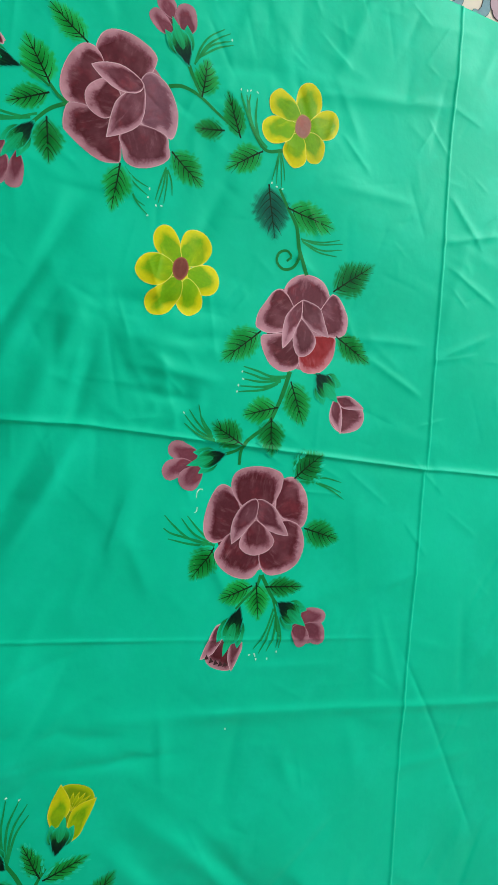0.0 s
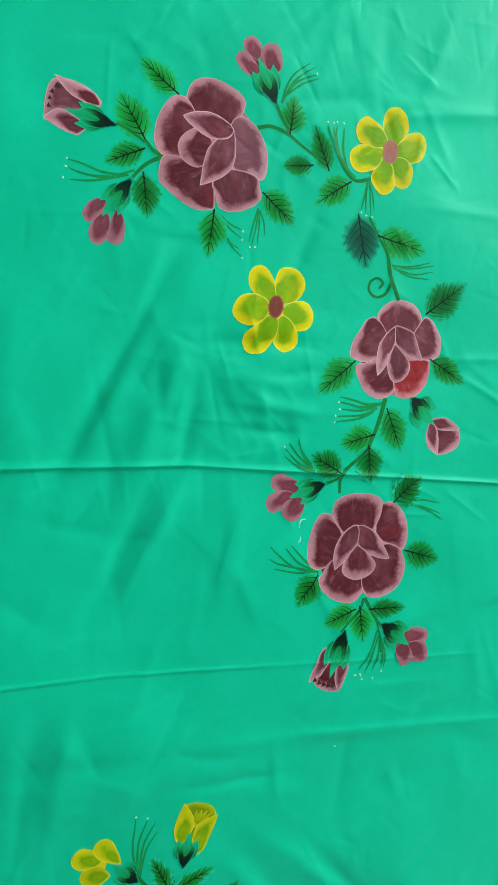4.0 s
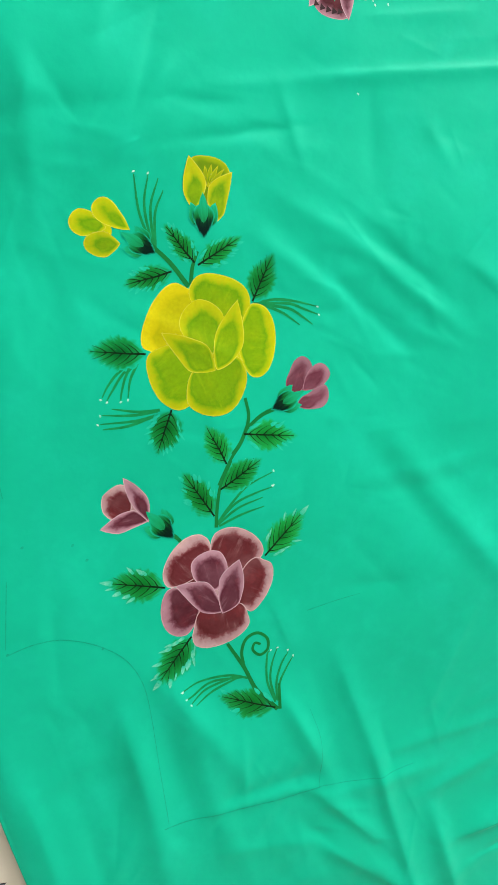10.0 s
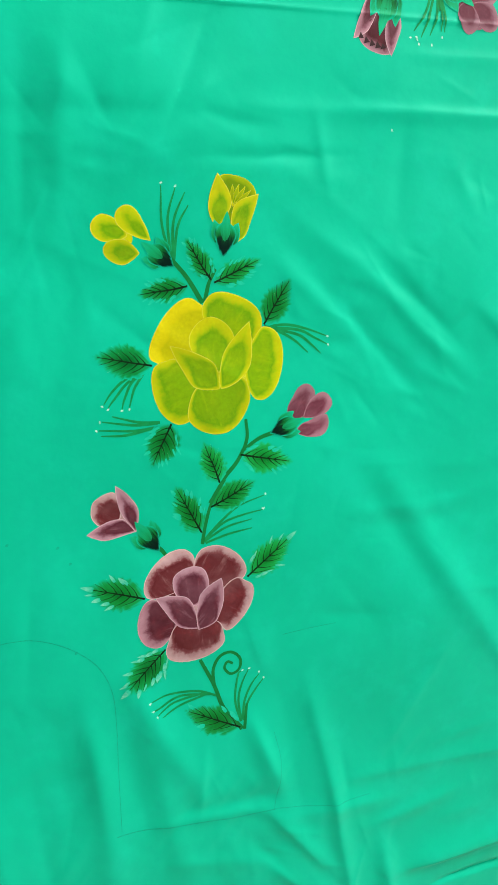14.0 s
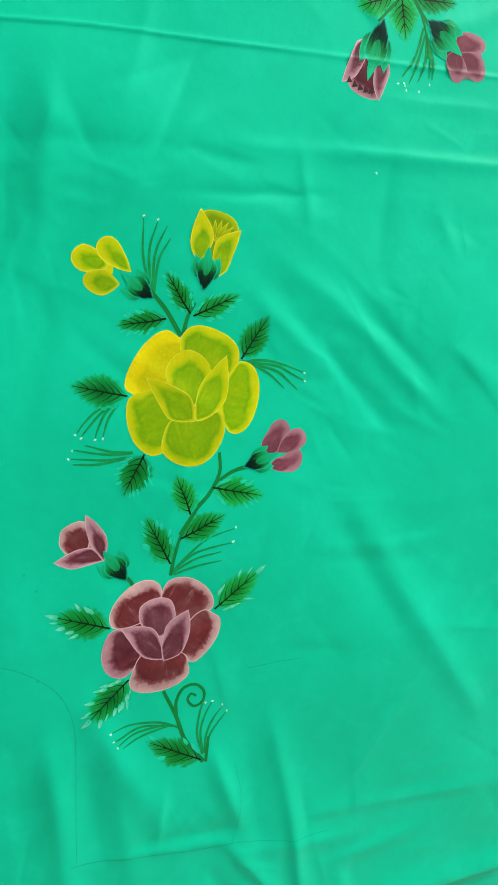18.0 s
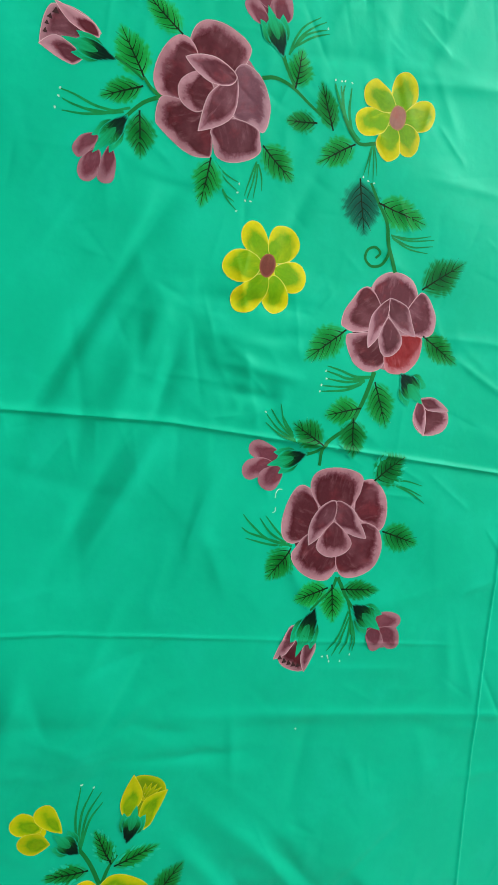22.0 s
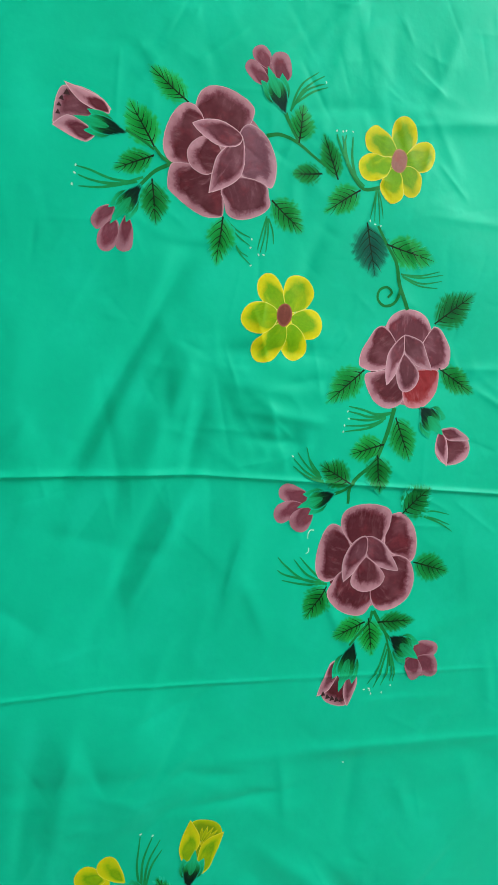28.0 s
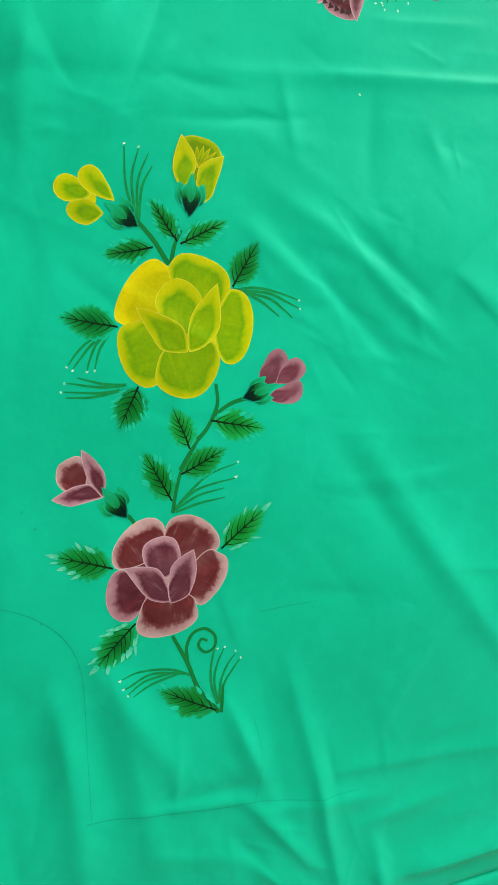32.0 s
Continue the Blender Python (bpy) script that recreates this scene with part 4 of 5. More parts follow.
def fabric():
    nx, ny = 740, 1420
    rows = np.linspace(0, 1, 4000)
    close = 1 + 1.6 * np.exp(-(((BOTTOM + (TOP - BOTTOM) * rows + 0.03) / 0.06) ** 4))
    rows = np.interp(np.linspace(0, close.sum(), ny), np.concatenate([[0], close.cumsum()]), np.concatenate([[0], rows]))
    u, v = np.meshgrid(np.linspace(0, 1, nx), rows)
    y = BOTTOM + (TOP - BOTTOM) * v
    x = LEFT + (RIGHT - LEFT) * u
    x = x + (1 - u) ** 6 * (0.004 * np.sin(y * 7.0) + 0.003 * np.sin(y * 17.0 + 1))
    x = x + (1 - u) ** 6 * 0.009 * np.clip((y + 0.93) / 0.12, 0, 1)
    y = y + v ** 12 * (0.001 * np.sin(x * 9.0 + 1) - 0.085 * np.clip(x - 0.55, 0, 0.35))
    z = lie(x.ravel(), y.ravel()).reshape(x.shape)
    verts = np.column_stack([x.ravel(), y.ravel(), z.ravel()]).tolist()
    faces = [(j * nx + i, j * nx + i + 1, (j + 1) * nx + i + 1, (j + 1) * nx + i) for j in range(ny - 1) for i in range(nx - 1)]
    rim = [i for i in range(nx)] + [j * nx + nx - 1 for j in range(1, ny)] + [(ny - 1) * nx + i for i in range(nx - 2, -1, -1)] + [j * nx for j in range(ny - 2, 0, -1)]
    first = len(verts)
    for k in rim:
        verts.append((verts[k][0], verts[k][1], verts[k][2] - 0.0022))
    n = len(rim)
    faces += [(rim[k], first + k, first + (k + 1) % n, rim[(k + 1) % n]) for k in range(n)]
    me = bpy.data.meshes.new("painted_fabric")
    me.from_pydata(verts, [], faces)
    me.materials.append(GREEN)
    me.shade_smooth()
    return tagged(new("painted_fabric", me), "creased sea-green cotton cloth with hand-painted roses, spread on a bed", "fabric")


FABRIC = fabric()
fray = random.Random(5)
threads = []
for _ in range(150):
    at_x, slant = fray.uniform(0.02, 0.9), fray.uniform(-0.006, 0.006)
    y0 = TOP + 0.001 * math.sin(at_x * 9 + 1) - 0.085 * min(max(at_x - 0.55, 0), 0.35) - 0.001
    reach = fray.uniform(0.002, 0.008)
    threads.append(ribbon([(at_x, y0), (at_x + slant * 0.6, y0 + reach * 0.6), (at_x + slant, y0 + reach)], 0.00045, 0.00025, steps=4))
xy, faces = join(threads)
me = bpy.data.meshes.new("frayed_threads")
me.from_pydata(np.column_stack([xy, np.full(len(xy), -0.0045)]).tolist(), [], faces)
me.materials.append(GREEN)
tagged(new("frayed_threads", me), kind="stuff").parent = FABRIC


# the largest rose, at the corner of the spray
rose = flower("rose", (0.2547, 0.3467), 0.0519, MAROON, "dusky maroon rose with pale pink petal rims, painted on cloth")
petal(rose, MAROON, 1, (0.2513, 0.3684), (0.2667, 0.4126), 0.0309, 0.0323, belly=(0.40, 0.69), base_round=1.06, tip_round=1.46, bow=0.0006)
petal(rose, MAROON, 2, (0.2323, 0.3493), (0.1919, 0.3621), 0.0318, 0.0344, belly=(0.58, 0.57), base_round=0.90, tip_round=1.18, bow=-0.0047)
petal(rose, DUSKY, 3, (0.2725, 0.3387), (0.3179, 0.3389), 0.0260, 0.0362, belly=(0.25, 0.73), base_round=1.17, tip_round=0.93, bow=0.0149)
petal(rose, MAROON, 4, (0.2495, 0.3262), (0.1929, 0.3043), 0.0429, 0.0249, belly=(0.25, 0.75), base_round=0.11, tip_round=0.28, bow=0.0039)
petal(rose, MAUVE, 5, (0.2712, 0.3216), (0.2803, 0.2778), 0.0308, 0.0248, belly=(0.43, 0.34), base_round=0.61, tip_round=1.70, bow=0.0025)
petal(rose, MAROON, 6, (0.2511, 0.3419), (0.2148, 0.3399), 0.0210, 0.0192, belly=(0.52, 0.30), base_round=0.78, tip_round=0.99, bow=-0.0016)
petal(rose, MAUVE, 7, (0.2780, 0.3638), (0.2374, 0.3027), 0.0155, 0.0165, belly=(0.49, 0.48), base_round=0.30, tip_round=0.05, bow=0.0041)
petal(rose, MAUVE, 8, (0.2750, 0.3629), (0.2219, 0.3735), 0.0167, 0.0093, belly=(0.43, 0.50), base_round=0.97, tip_round=0.34, bow=-0.0022)

# the small rose in the middle of the spray
rose = flower("rose", (0.4812, 0.1215), 0.0512, MAUVE, "maroon rose with one redder petal, painted on cloth")
petal(rose, MAUVE, 1, (0.4863, 0.1410), (0.4904, 0.1835), 0.0295, 0.0328, belly=(0.51, 0.54), base_round=1.09, tip_round=1.00, bow=0.0028)
petal(rose, MAROON, 2, (0.4666, 0.1406), (0.4166, 0.1182), 0.0151, 0.0305, belly=(0.50, 0.25), base_round=1.45, tip_round=0.54, bow=0.0029)
petal(rose, MAUVE, 3, (0.5007, 0.1336), (0.5429, 0.1188), 0.0369, 0.0153, belly=(0.28, 0.32), base_round=0.15, tip_round=0.96, bow=-0.0007)
petal(rose, MAROON, 4, (0.4758, 0.1072), (0.4320, 0.0783), 0.0207, 0.0333, belly=(0.50, 0.75), base_round=0.29, tip_round=0.94, bow=0.0064)
petal(rose, RED, 5, (0.4885, 0.1091), (0.5042, 0.0679), 0.0329, 0.0274, belly=(0.33, 0.64), base_round=0.55, tip_round=0.78, bow=0.0025)
petal(rose, MAUVE, 6, (0.4809, 0.1534), (0.5179, 0.1109), 0.0210, 0.0076, belly=(0.43, 0.28), base_round=0.25, tip_round=0.13, bow=-0.0086)
petal(rose, MAUVE, 7, (0.4807, 0.1535), (0.4522, 0.0942), 0.0101, 0.0110, belly=(0.50, 0.48), base_round=0.18, tip_round=0.22, bow=-0.0011)
petal(rose, MAUVE, 8, (0.4789, 0.1316), (0.4768, 0.0856), 0.0204, 0.0119, belly=(0.55, 0.55), base_round=0.05, tip_round=0.97, bow=0.0008)

# the round rose under the fold
rose = flower("rose", (0.4201, -0.1160), 0.0525, MAROON, "round maroon rose with pale pink rims, painted on cloth")
petal(rose, MAROON, 1, (0.4456, -0.0941), (0.4901, -0.0909), 0.0268, 0.0343, belly=(0.25, 0.70), base_round=0.54, tip_round=1.12, bow=0.0086)
petal(rose, MAROON, 2, (0.3997, -0.1070), (0.3557, -0.0917), 0.0323, 0.0341, belly=(0.58, 0.66), base_round=0.58, tip_round=1.40, bow=0.0013)
petal(rose, MAROON, 3, (0.4221, -0.0986), (0.4284, -0.0455), 0.0352, 0.0316, belly=(0.68, 0.74), base_round=0.87, tip_round=1.24, bow=0.0037)
petal(rose, MAROON, 4, (0.4097, -0.1249), (0.3815, -0.1667), 0.0353, 0.0273, belly=(0.57, 0.69), base_round=1.00, tip_round=1.07)
petal(rose, MAROON, 5, (0.4355, -0.1278), (0.4778, -0.1612), 0.0416, 0.0282, belly=(0.52, 0.46), base_round=1.17, tip_round=0.84, bow=-0.0077)
petal(rose, MAUVE, 6, (0.4225, -0.0867), (0.4638, -0.1291), 0.0122, 0.0145, belly=(0.39, 0.38), base_round=0.81, tip_round=0.24, bow=-0.0020)
petal(rose, MAUVE, 7, (0.4183, -0.0858), (0.3877, -0.1340), 0.0107, 0.0146, belly=(0.38, 0.56), base_round=0.88, tip_round=0.05, bow=0.0008)
petal(rose, MAROON, 8, (0.4198, -0.1073), (0.4188, -0.1492), 0.0247, 0.0217, belly=(0.63, 0.66), base_round=0.05, tip_round=0.90)

# the two six-petalled yellow flowers
yellow_flower = flower("yellow_flower", (0.4751, 0.3548), 0.0156, LEMON, "yellow six-petalled flower with a dusty pink eye, painted on cloth")
petal(yellow_flower, LEMON, 1, (0.4731, 0.3665), (0.4890, 0.4081), 0.0129, 0.0219, belly=(0.70, 0.57), base_round=0.94, tip_round=0.77, bow=0.0017)
petal(yellow_flower, LEMON, 2, (0.4865, 0.3542), (0.5246, 0.3751), 0.0181, 0.0144, belly=(0.51, 0.45), base_round=0.82, tip_round=1.22, bow=-0.0044)
petal(yellow_flower, LEMON, 3, (0.4799, 0.3460), (0.4955, 0.3161), 0.0199, 0.0120, belly=(0.47, 0.75), base_round=1.00, tip_round=0.82, bow=-0.0008)
petal(yellow_flower, LEMON, 4, (0.4698, 0.3441), (0.4624, 0.3061), 0.0151, 0.0166, belly=(0.63, 0.53), base_round=0.80, tip_round=0.74, bow=-0.0011)
petal(yellow_flower, LEMON, 5, (0.4665, 0.3584), (0.4226, 0.3383), 0.0168, 0.0148, belly=(0.39, 0.64), base_round=0.05, tip_round=1.45, bow=-0.0013)
petal(yellow_flower, LEMON, 6, (0.4728, 0.3648), (0.4315, 0.3834), 0.0180, 0.0149, belly=(0.69, 0.75), base_round=0.63, tip_round=0.73, bow=-0.0023)
petal(yellow_flower, DUSTY, 7, (0.4768, 0.3672), (0.4734, 0.3424), 0.0105, 0.0103, belly=(0.40, 0.66), base_round=1.18, tip_round=1.14, focus=0.5, name="flower_eye")
yellow_flower = flower("yellow_flower", (0.3207, 0.1736), 0.0141, LEMON, "yellow six-petalled flower with a red-brown eye, painted on cloth")
petal(yellow_flower, LEMON, 1, (0.3196, 0.1846), (0.2986, 0.2188), 0.0177, 0.0119, belly=(0.57, 0.70), base_round=0.95, tip_round=1.04, bow=-0.0003)
petal(yellow_flower, LEMON, 2, (0.3277, 0.1779), (0.3510, 0.2169), 0.0191, 0.0197, belly=(0.60, 0.56), base_round=0.32, tip_round=0.86, bow=0.0005)
petal(yellow_flower, LEMON, 3, (0.3299, 0.1725), (0.3677, 0.1582), 0.0167, 0.0183, belly=(0.62, 0.51), base_round=0.47, tip_round=0.99, bow=0.0011)
petal(yellow_flower, LEMON, 4, (0.3298, 0.1622), (0.3312, 0.1240), 0.0157, 0.0150, belly=(0.72, 0.65), base_round=0.81, tip_round=0.72, bow=0.0022)
petal(yellow_flower, LEMON, 5, (0.3202, 0.1605), (0.2854, 0.1253), 0.0109, 0.0192, belly=(0.62, 0.63), base_round=0.96, tip_round=0.93, bow=0.0045)
petal(yellow_flower, LEMON, 6, (0.3100, 0.1786), (0.2700, 0.1679), 0.0226, 0.0122, belly=(0.50, 0.59), base_round=0.88, tip_round=0.90, bow=-0.0036)
petal(yellow_flower, BROWN, 7, (0.3252, 0.1842), (0.3182, 0.1623), 0.0083, 0.0100, belly=(0.47, 0.45), base_round=1.00, tip_round=1.06, bow=0.0004, focus=0.5, name="flower_eye")

# buds of the upper spray
bud = flower("rosebud", (0.3120, 0.4440), 0.0098, PLUM, "small three-petalled mauve bud, painted on cloth")
petal(bud, PLUM, 1, (0.3122, 0.4225), (0.2863, 0.4448), 0.0099, 0.0083, belly=(0.51, 0.60), base_round=0.46, tip_round=1.58)
petal(bud, PLUM, 3, (0.3247, 0.4242), (0.3311, 0.4603), 0.0141, 0.0113, belly=(0.67, 0.39), base_round=0.05, tip_round=1.08, bow=0.0006)
petal(bud, PLUM, 2, (0.3107, 0.4398), (0.3000, 0.4638), 0.0112, 0.0101, belly=(0.64, 0.57), base_round=0.13, tip_round=1.11)
calyx((0.3300, 0.3935), (0.3106, 0.4408), 0.0124)
bud = flower("rosebud", (0.1028, 0.3738), 0.0125, MAUVE, "tulip-shaped mauve bud with a toothed mouth, painted on cloth")
petal(bud, MAUVE, 1, (0.1337, 0.3766), (0.0784, 0.3597), 0.0022, 0.0316, belly=(0.75, 0.65), base_round=0.75, tip_round=0.10)
petal(bud, MAROON, 2, (0.1321, 0.3757), (0.0911, 0.4010), 0.0066, 0.0086, belly=(0.54, 0.25), base_round=0.71, tip_round=0.05, bow=0.0007)
petal(bud, MAUVE, 3, (0.1203, 0.3526), (0.0778, 0.3577), 0.0106, 0.0118, belly=(0.25, 0.67), base_round=0.14, tip_round=0.05, bow=-0.0007)
tooth(bud, (0.0931, 0.3880), (0.0934, 0.3940), 0.0033)
tooth(bud, (0.0875, 0.3825), (0.0888, 0.3875), 0.0027)
tooth(bud, (0.0851, 0.3763), (0.0853, 0.3806), 0.0024)
tooth(bud, (0.0836, 0.3685), (0.0839, 0.3734), 0.0024)
calyx((0.1518, 0.3562), (0.1009, 0.3676), 0.0097)
bud = flower("rosebud", (0.1314, 0.2628), 0.0082, PLUM, "small three-petalled mauve bud, painted on cloth")
petal(bud, PLUM, 1, (0.1359, 0.2824), (0.1157, 0.2591), 0.0044, 0.0106, belly=(0.42, 0.56), base_round=0.62, tip_round=1.56)
petal(bud, PLUM, 2, (0.1347, 0.2661), (0.1220, 0.2374), 0.0093, 0.0106, belly=(0.65, 0.60), base_round=0.77, tip_round=1.00, bow=0.0006)
petal(bud, PLUM, 3, (0.1476, 0.2743), (0.1424, 0.2372), 0.0092, 0.0075, belly=(0.65, 0.75), base_round=0.46, tip_round=1.38, bow=0.0004)
calyx((0.1649, 0.3063), (0.1321, 0.2662), 0.0101)
bud = flower("rosebud", (0.5466, 0.0137), 0.0195, MAUVE, "closed mauve rosebud with a dark heart, painted on cloth")
petal(bud, MAROON, 1, (0.5219, 0.0147), (0.5716, 0.0140), 0.0214, 0.0213, belly=(0.50, 0.50), base_round=1.06, tip_round=0.97, bow=0.0011)
petal(bud, MAUVE, 2, (0.5268, 0.0374), (0.5359, -0.0070), 0.0066, 0.0126, belly=(0.35, 0.45), base_round=0.05, tip_round=0.13, bow=0.0004)
petal(bud, MAUVE, 3, (0.5269, 0.0382), (0.5714, 0.0242), 0.0084, 0.0081, belly=(0.47, 0.35), base_round=0.05, tip_round=0.26, bow=-0.0007)
calyx((0.4983, 0.0672), (0.5291, 0.0332), 0.0159)
bud = flower("rosebud", (0.3323, -0.0357), 0.0157, PLUM, "heart-shaped mauve bud, painted on cloth")
petal(bud, PLUM, 1, (0.3393, -0.0376), (0.3117, -0.0174), 0.0114, 0.0110, belly=(0.56, 0.25), base_round=1.57, tip_round=1.31, bow=-0.0012)
petal(bud, PLUM, 3, (0.3514, -0.0429), (0.3242, -0.0644), 0.0116, 0.0141, belly=(0.61, 0.54), base_round=0.05, tip_round=1.28, bow=0.0023)
petal(bud, PLUM, 2, (0.3424, -0.0411), (0.3027, -0.0497), 0.0105, 0.0119, belly=(0.73, 0.60), base_round=0.36, tip_round=1.08, bow=-0.0008)
calyx((0.3806, -0.0289), (0.3335, -0.0415), 0.0110)
bud = flower("rosebud", (0.3771, -0.2535), 0.0192, MAUVE, "tulip-shaped maroon bud with a toothed mouth, painted on cloth")
petal(bud, MAROON, 1, (0.3879, -0.2327), (0.3671, -0.2759), 0.0211, 0.0224, belly=(0.75, 0.35), base_round=1.70, tip_round=1.70, bow=0.0022)
petal(bud, MAUVE, 2, (0.3780, -0.2278), (0.3493, -0.2639), 0.0094, 0.0068, belly=(0.67, 0.25), base_round=0.82, tip_round=0.05)
petal(bud, MAUVE, 3, (0.3964, -0.2382), (0.3889, -0.2824), 0.0115, 0.0054, belly=(0.42, 0.61), base_round=0.43, tip_round=0.05, bow=-0.0027)
tooth(bud, (0.3577, -0.2643), (0.3579, -0.2584), 0.0029)
tooth(bud, (0.3634, -0.2687), (0.3628, -0.2626), 0.0033)
tooth(bud, (0.3692, -0.2717), (0.3686, -0.2656), 0.0033)
tooth(bud, (0.3750, -0.2741), (0.3744, -0.2679), 0.0034)
tooth(bud, (0.3809, -0.2751), (0.3802, -0.2703), 0.0034)
calyx((0.4006, -0.2062), (0.3784, -0.2610), 0.0130)
bud = flower("rosebud", (0.4911, -0.2417), 0.0213, PLUM, "heart-shaped maroon bud, painted on cloth")
petal(bud, PLUM, 1, (0.4795, -0.2339), (0.5177, -0.2307), 0.0119, 0.0141, belly=(0.25, 0.36), base_round=0.84, tip_round=1.10, bow=0.0017)
petal(bud, PLUM, 2, (0.4810, -0.2412), (0.5134, -0.2636), 0.0187, 0.0072, belly=(0.61, 0.69), base_round=0.44, tip_round=0.85, bow=-0.0013)
petal(bud, PLUM, 3, (0.4797, -0.2399), (0.4814, -0.2666), 0.0134, 0.0100, belly=(0.62, 0.25), base_round=0.83, tip_round=0.90, bow=-0.0006)
calyx((0.4486, -0.2068), (0.4870, -0.2397), 0.0140)

# leaves of the upper spray
leaf(LEAF, (0.2193, 0.3937), (0.1763, 0.4278), 0.0115, 0.0120, 0.15)
leaf(LEAF, (0.1799, 0.3437), (0.1547, 0.3923), 0.0151, 0.0140, 0.3)
leaf(LEAF, (0.1800, 0.3366), (0.1342, 0.3183), 0.0096, 0.0106, 0.35)
leaf(LEAF, (0.1762, 0.3137), (0.1787, 0.2640), 0.0133, 0.0126, 0.3)
leaf(LEAF, (0.2538, 0.2803), (0.2433, 0.2258), 0.0138, 0.0118, 0.3)
leaf(LEAF, (0.3106, 0.3012), (0.3502, 0.2648), 0.0145, 0.0133, 0.3)
leaf(LEAF, (0.3457, 0.3641), (0.3527, 0.4099), 0.0112, 0.0135, 0.3)
leaf(LEAF, (0.3942, 0.3275), (0.3763, 0.3795), 0.0105, 0.0098, 0.2)
leaf(LEAF, (0.3751, 0.3340), (0.3350, 0.3307), 0.0102, 0.0101, 0.2)
leaf(LEAF, (0.4236, 0.3194), (0.3744, 0.2903), 0.0118, 0.0135, 0.2)
leaf(LEAF_TEAL, (0.4309, 0.2843), (0.4413, 0.2171), 0.0193, 0.0198, 0.3)
leaf(LEAF, (0.4552, 0.2596), (0.5265, 0.2404), 0.0143, 0.0157, 0.3)
leaf(LEAF_DARK, (0.5227, 0.1662), (0.5837, 0.2053), 0.0169, 0.0171, 0.25)
leaf(LEAF, (0.4240, 0.1137), (0.3694, 0.0746), 0.0135, 0.0160, 0.3)
leaf(LEAF, (0.5272, 0.1137), (0.5808, 0.0797), 0.0133, 0.0127, 0.3)
leaf(LEAF, (0.4630, 0.0566), (0.4821, 0.0002), 0.0154, 0.0160, 0.35)
leaf(LEAF, (0.4472, 0.0245), (0.3960, 0.0141), 0.0133, 0.0133, 0.35)
leaf(LEAF, (0.4361, 0.0135), (0.4386, -0.0348), 0.0149, 0.0151, 0.3)
leaf(LEAF, (0.3994, -0.0200), (0.3592, 0.0067), 0.0132, 0.0145, 0.3)
leaf(LEAF_DARK, (0.4698, -0.0611), (0.5117, -0.0296), 0.0167, 0.0177, 0.6)
leaf(LEAF_DARK, (0.4847, -0.1209), (0.5375, -0.1391), 0.0138, 0.0145, 0.35)
leaf(LEAF, (0.3659, -0.1354), (0.3351, -0.1720), 0.0145, 0.0146, 0.3)
leaf(LEAF, (0.4164, -0.1845), (0.3689, -0.1977), 0.0123, 0.0121, 0.3)
leaf(LEAF, (0.4205, -0.1804), (0.4235, -0.2284), 0.0138, 0.0137, 0.3)
leaf(LEAF, (0.4318, -0.1877), (0.4867, -0.1924), 0.0096, 0.0103, 0.3)

# stems, tendril and blades of the upper spray
stem([(0.1986, 0.3292), (0.1882, 0.3348), (0.1794, 0.3448)])
stem([(0.1986, 0.3298), (0.1789, 0.3199), (0.1587, 0.3001)])
stem([(0.1504, 0.3591), (0.1626, 0.3533), (0.1792, 0.3420)], 0.0014, 0.0012)
stem([(0.3067, 0.3688), (0.3240, 0.3716), (0.3437, 0.3652), (0.3635, 0.3526), (0.3782, 0.3426)], 0.0022, 0.0014)
stem([(0.3297, 0.3957), (0.3350, 0.3839), (0.3457, 0.3647)], 0.0024, 0.0014)
stem([(0.4047, 0.3467), (0.4146, 0.3306), (0.4279, 0.3201), (0.4485, 0.3234)], 0.0012, 0.0022)
stem([(0.4454, 0.2796), (0.4566, 0.2596), (0.4696, 0.2382), (0.4737, 0.2124), (0.4849, 0.1832)], 0.0016, 0.0026)
stem([(0.4727, 0.2227), (0.4740, 0.2059), (0.4666, 0.1912), (0.4530, 0.1876), (0.4443, 0.1954), (0.4469, 0.2056), (0.4567, 0.2094), (0.4632, 0.2035), (0.4579, 0.1972)], 0.0018, 0.0014)
stem([(0.4622, 0.0672), (0.4545, 0.0465), (0.4440, 0.0234), (0.4296, 0.0021), (0.4012, -0.0189), (0.3961, -0.0424)], 0.003, 0.0018)
stem([(0.4972, 0.0679), (0.5061, 0.0579), (0.5122, 0.0521)], 0.0022, 0.0026)
stem([(0.3776, -0.0300), (0.3908, -0.0261), (0.4026, -0.0190)], 0.002, 0.0014)
stem([(0.4264, -0.1731), (0.4210, -0.1859), (0.4064, -0.1986), (0.3932, -0.2097)], 0.002, 0.0014)
stem([(0.4280, -0.1734), (0.4392, -0.1958), (0.4522, -0.2145)], 0.0024, 0.0016)
stem([(0.4323, -0.1795), (0.4447, -0.2091), (0.4489, -0.2436)], 0.0016, 0.001)
spray([[(0.1670, 0.3132), (0.1387, 0.3040), (0.1135, 0.3064), (0.1004, 0.3109)], [(0.1579, 0.3073), (0.1332, 0.3092), (0.1128, 0.3163), (0.0992, 0.3196)], [(0.1603, 0.3081), (0.1244, 0.3001), (0.1005, 0.2994)], [(0.1503, 0.3050), (0.1218, 0.3049), (0.1015, 0.3099)]], [(0.0972, 0.3123), (0.0940, 0.3011), (0.0987, 0.3202)], 0.0012)
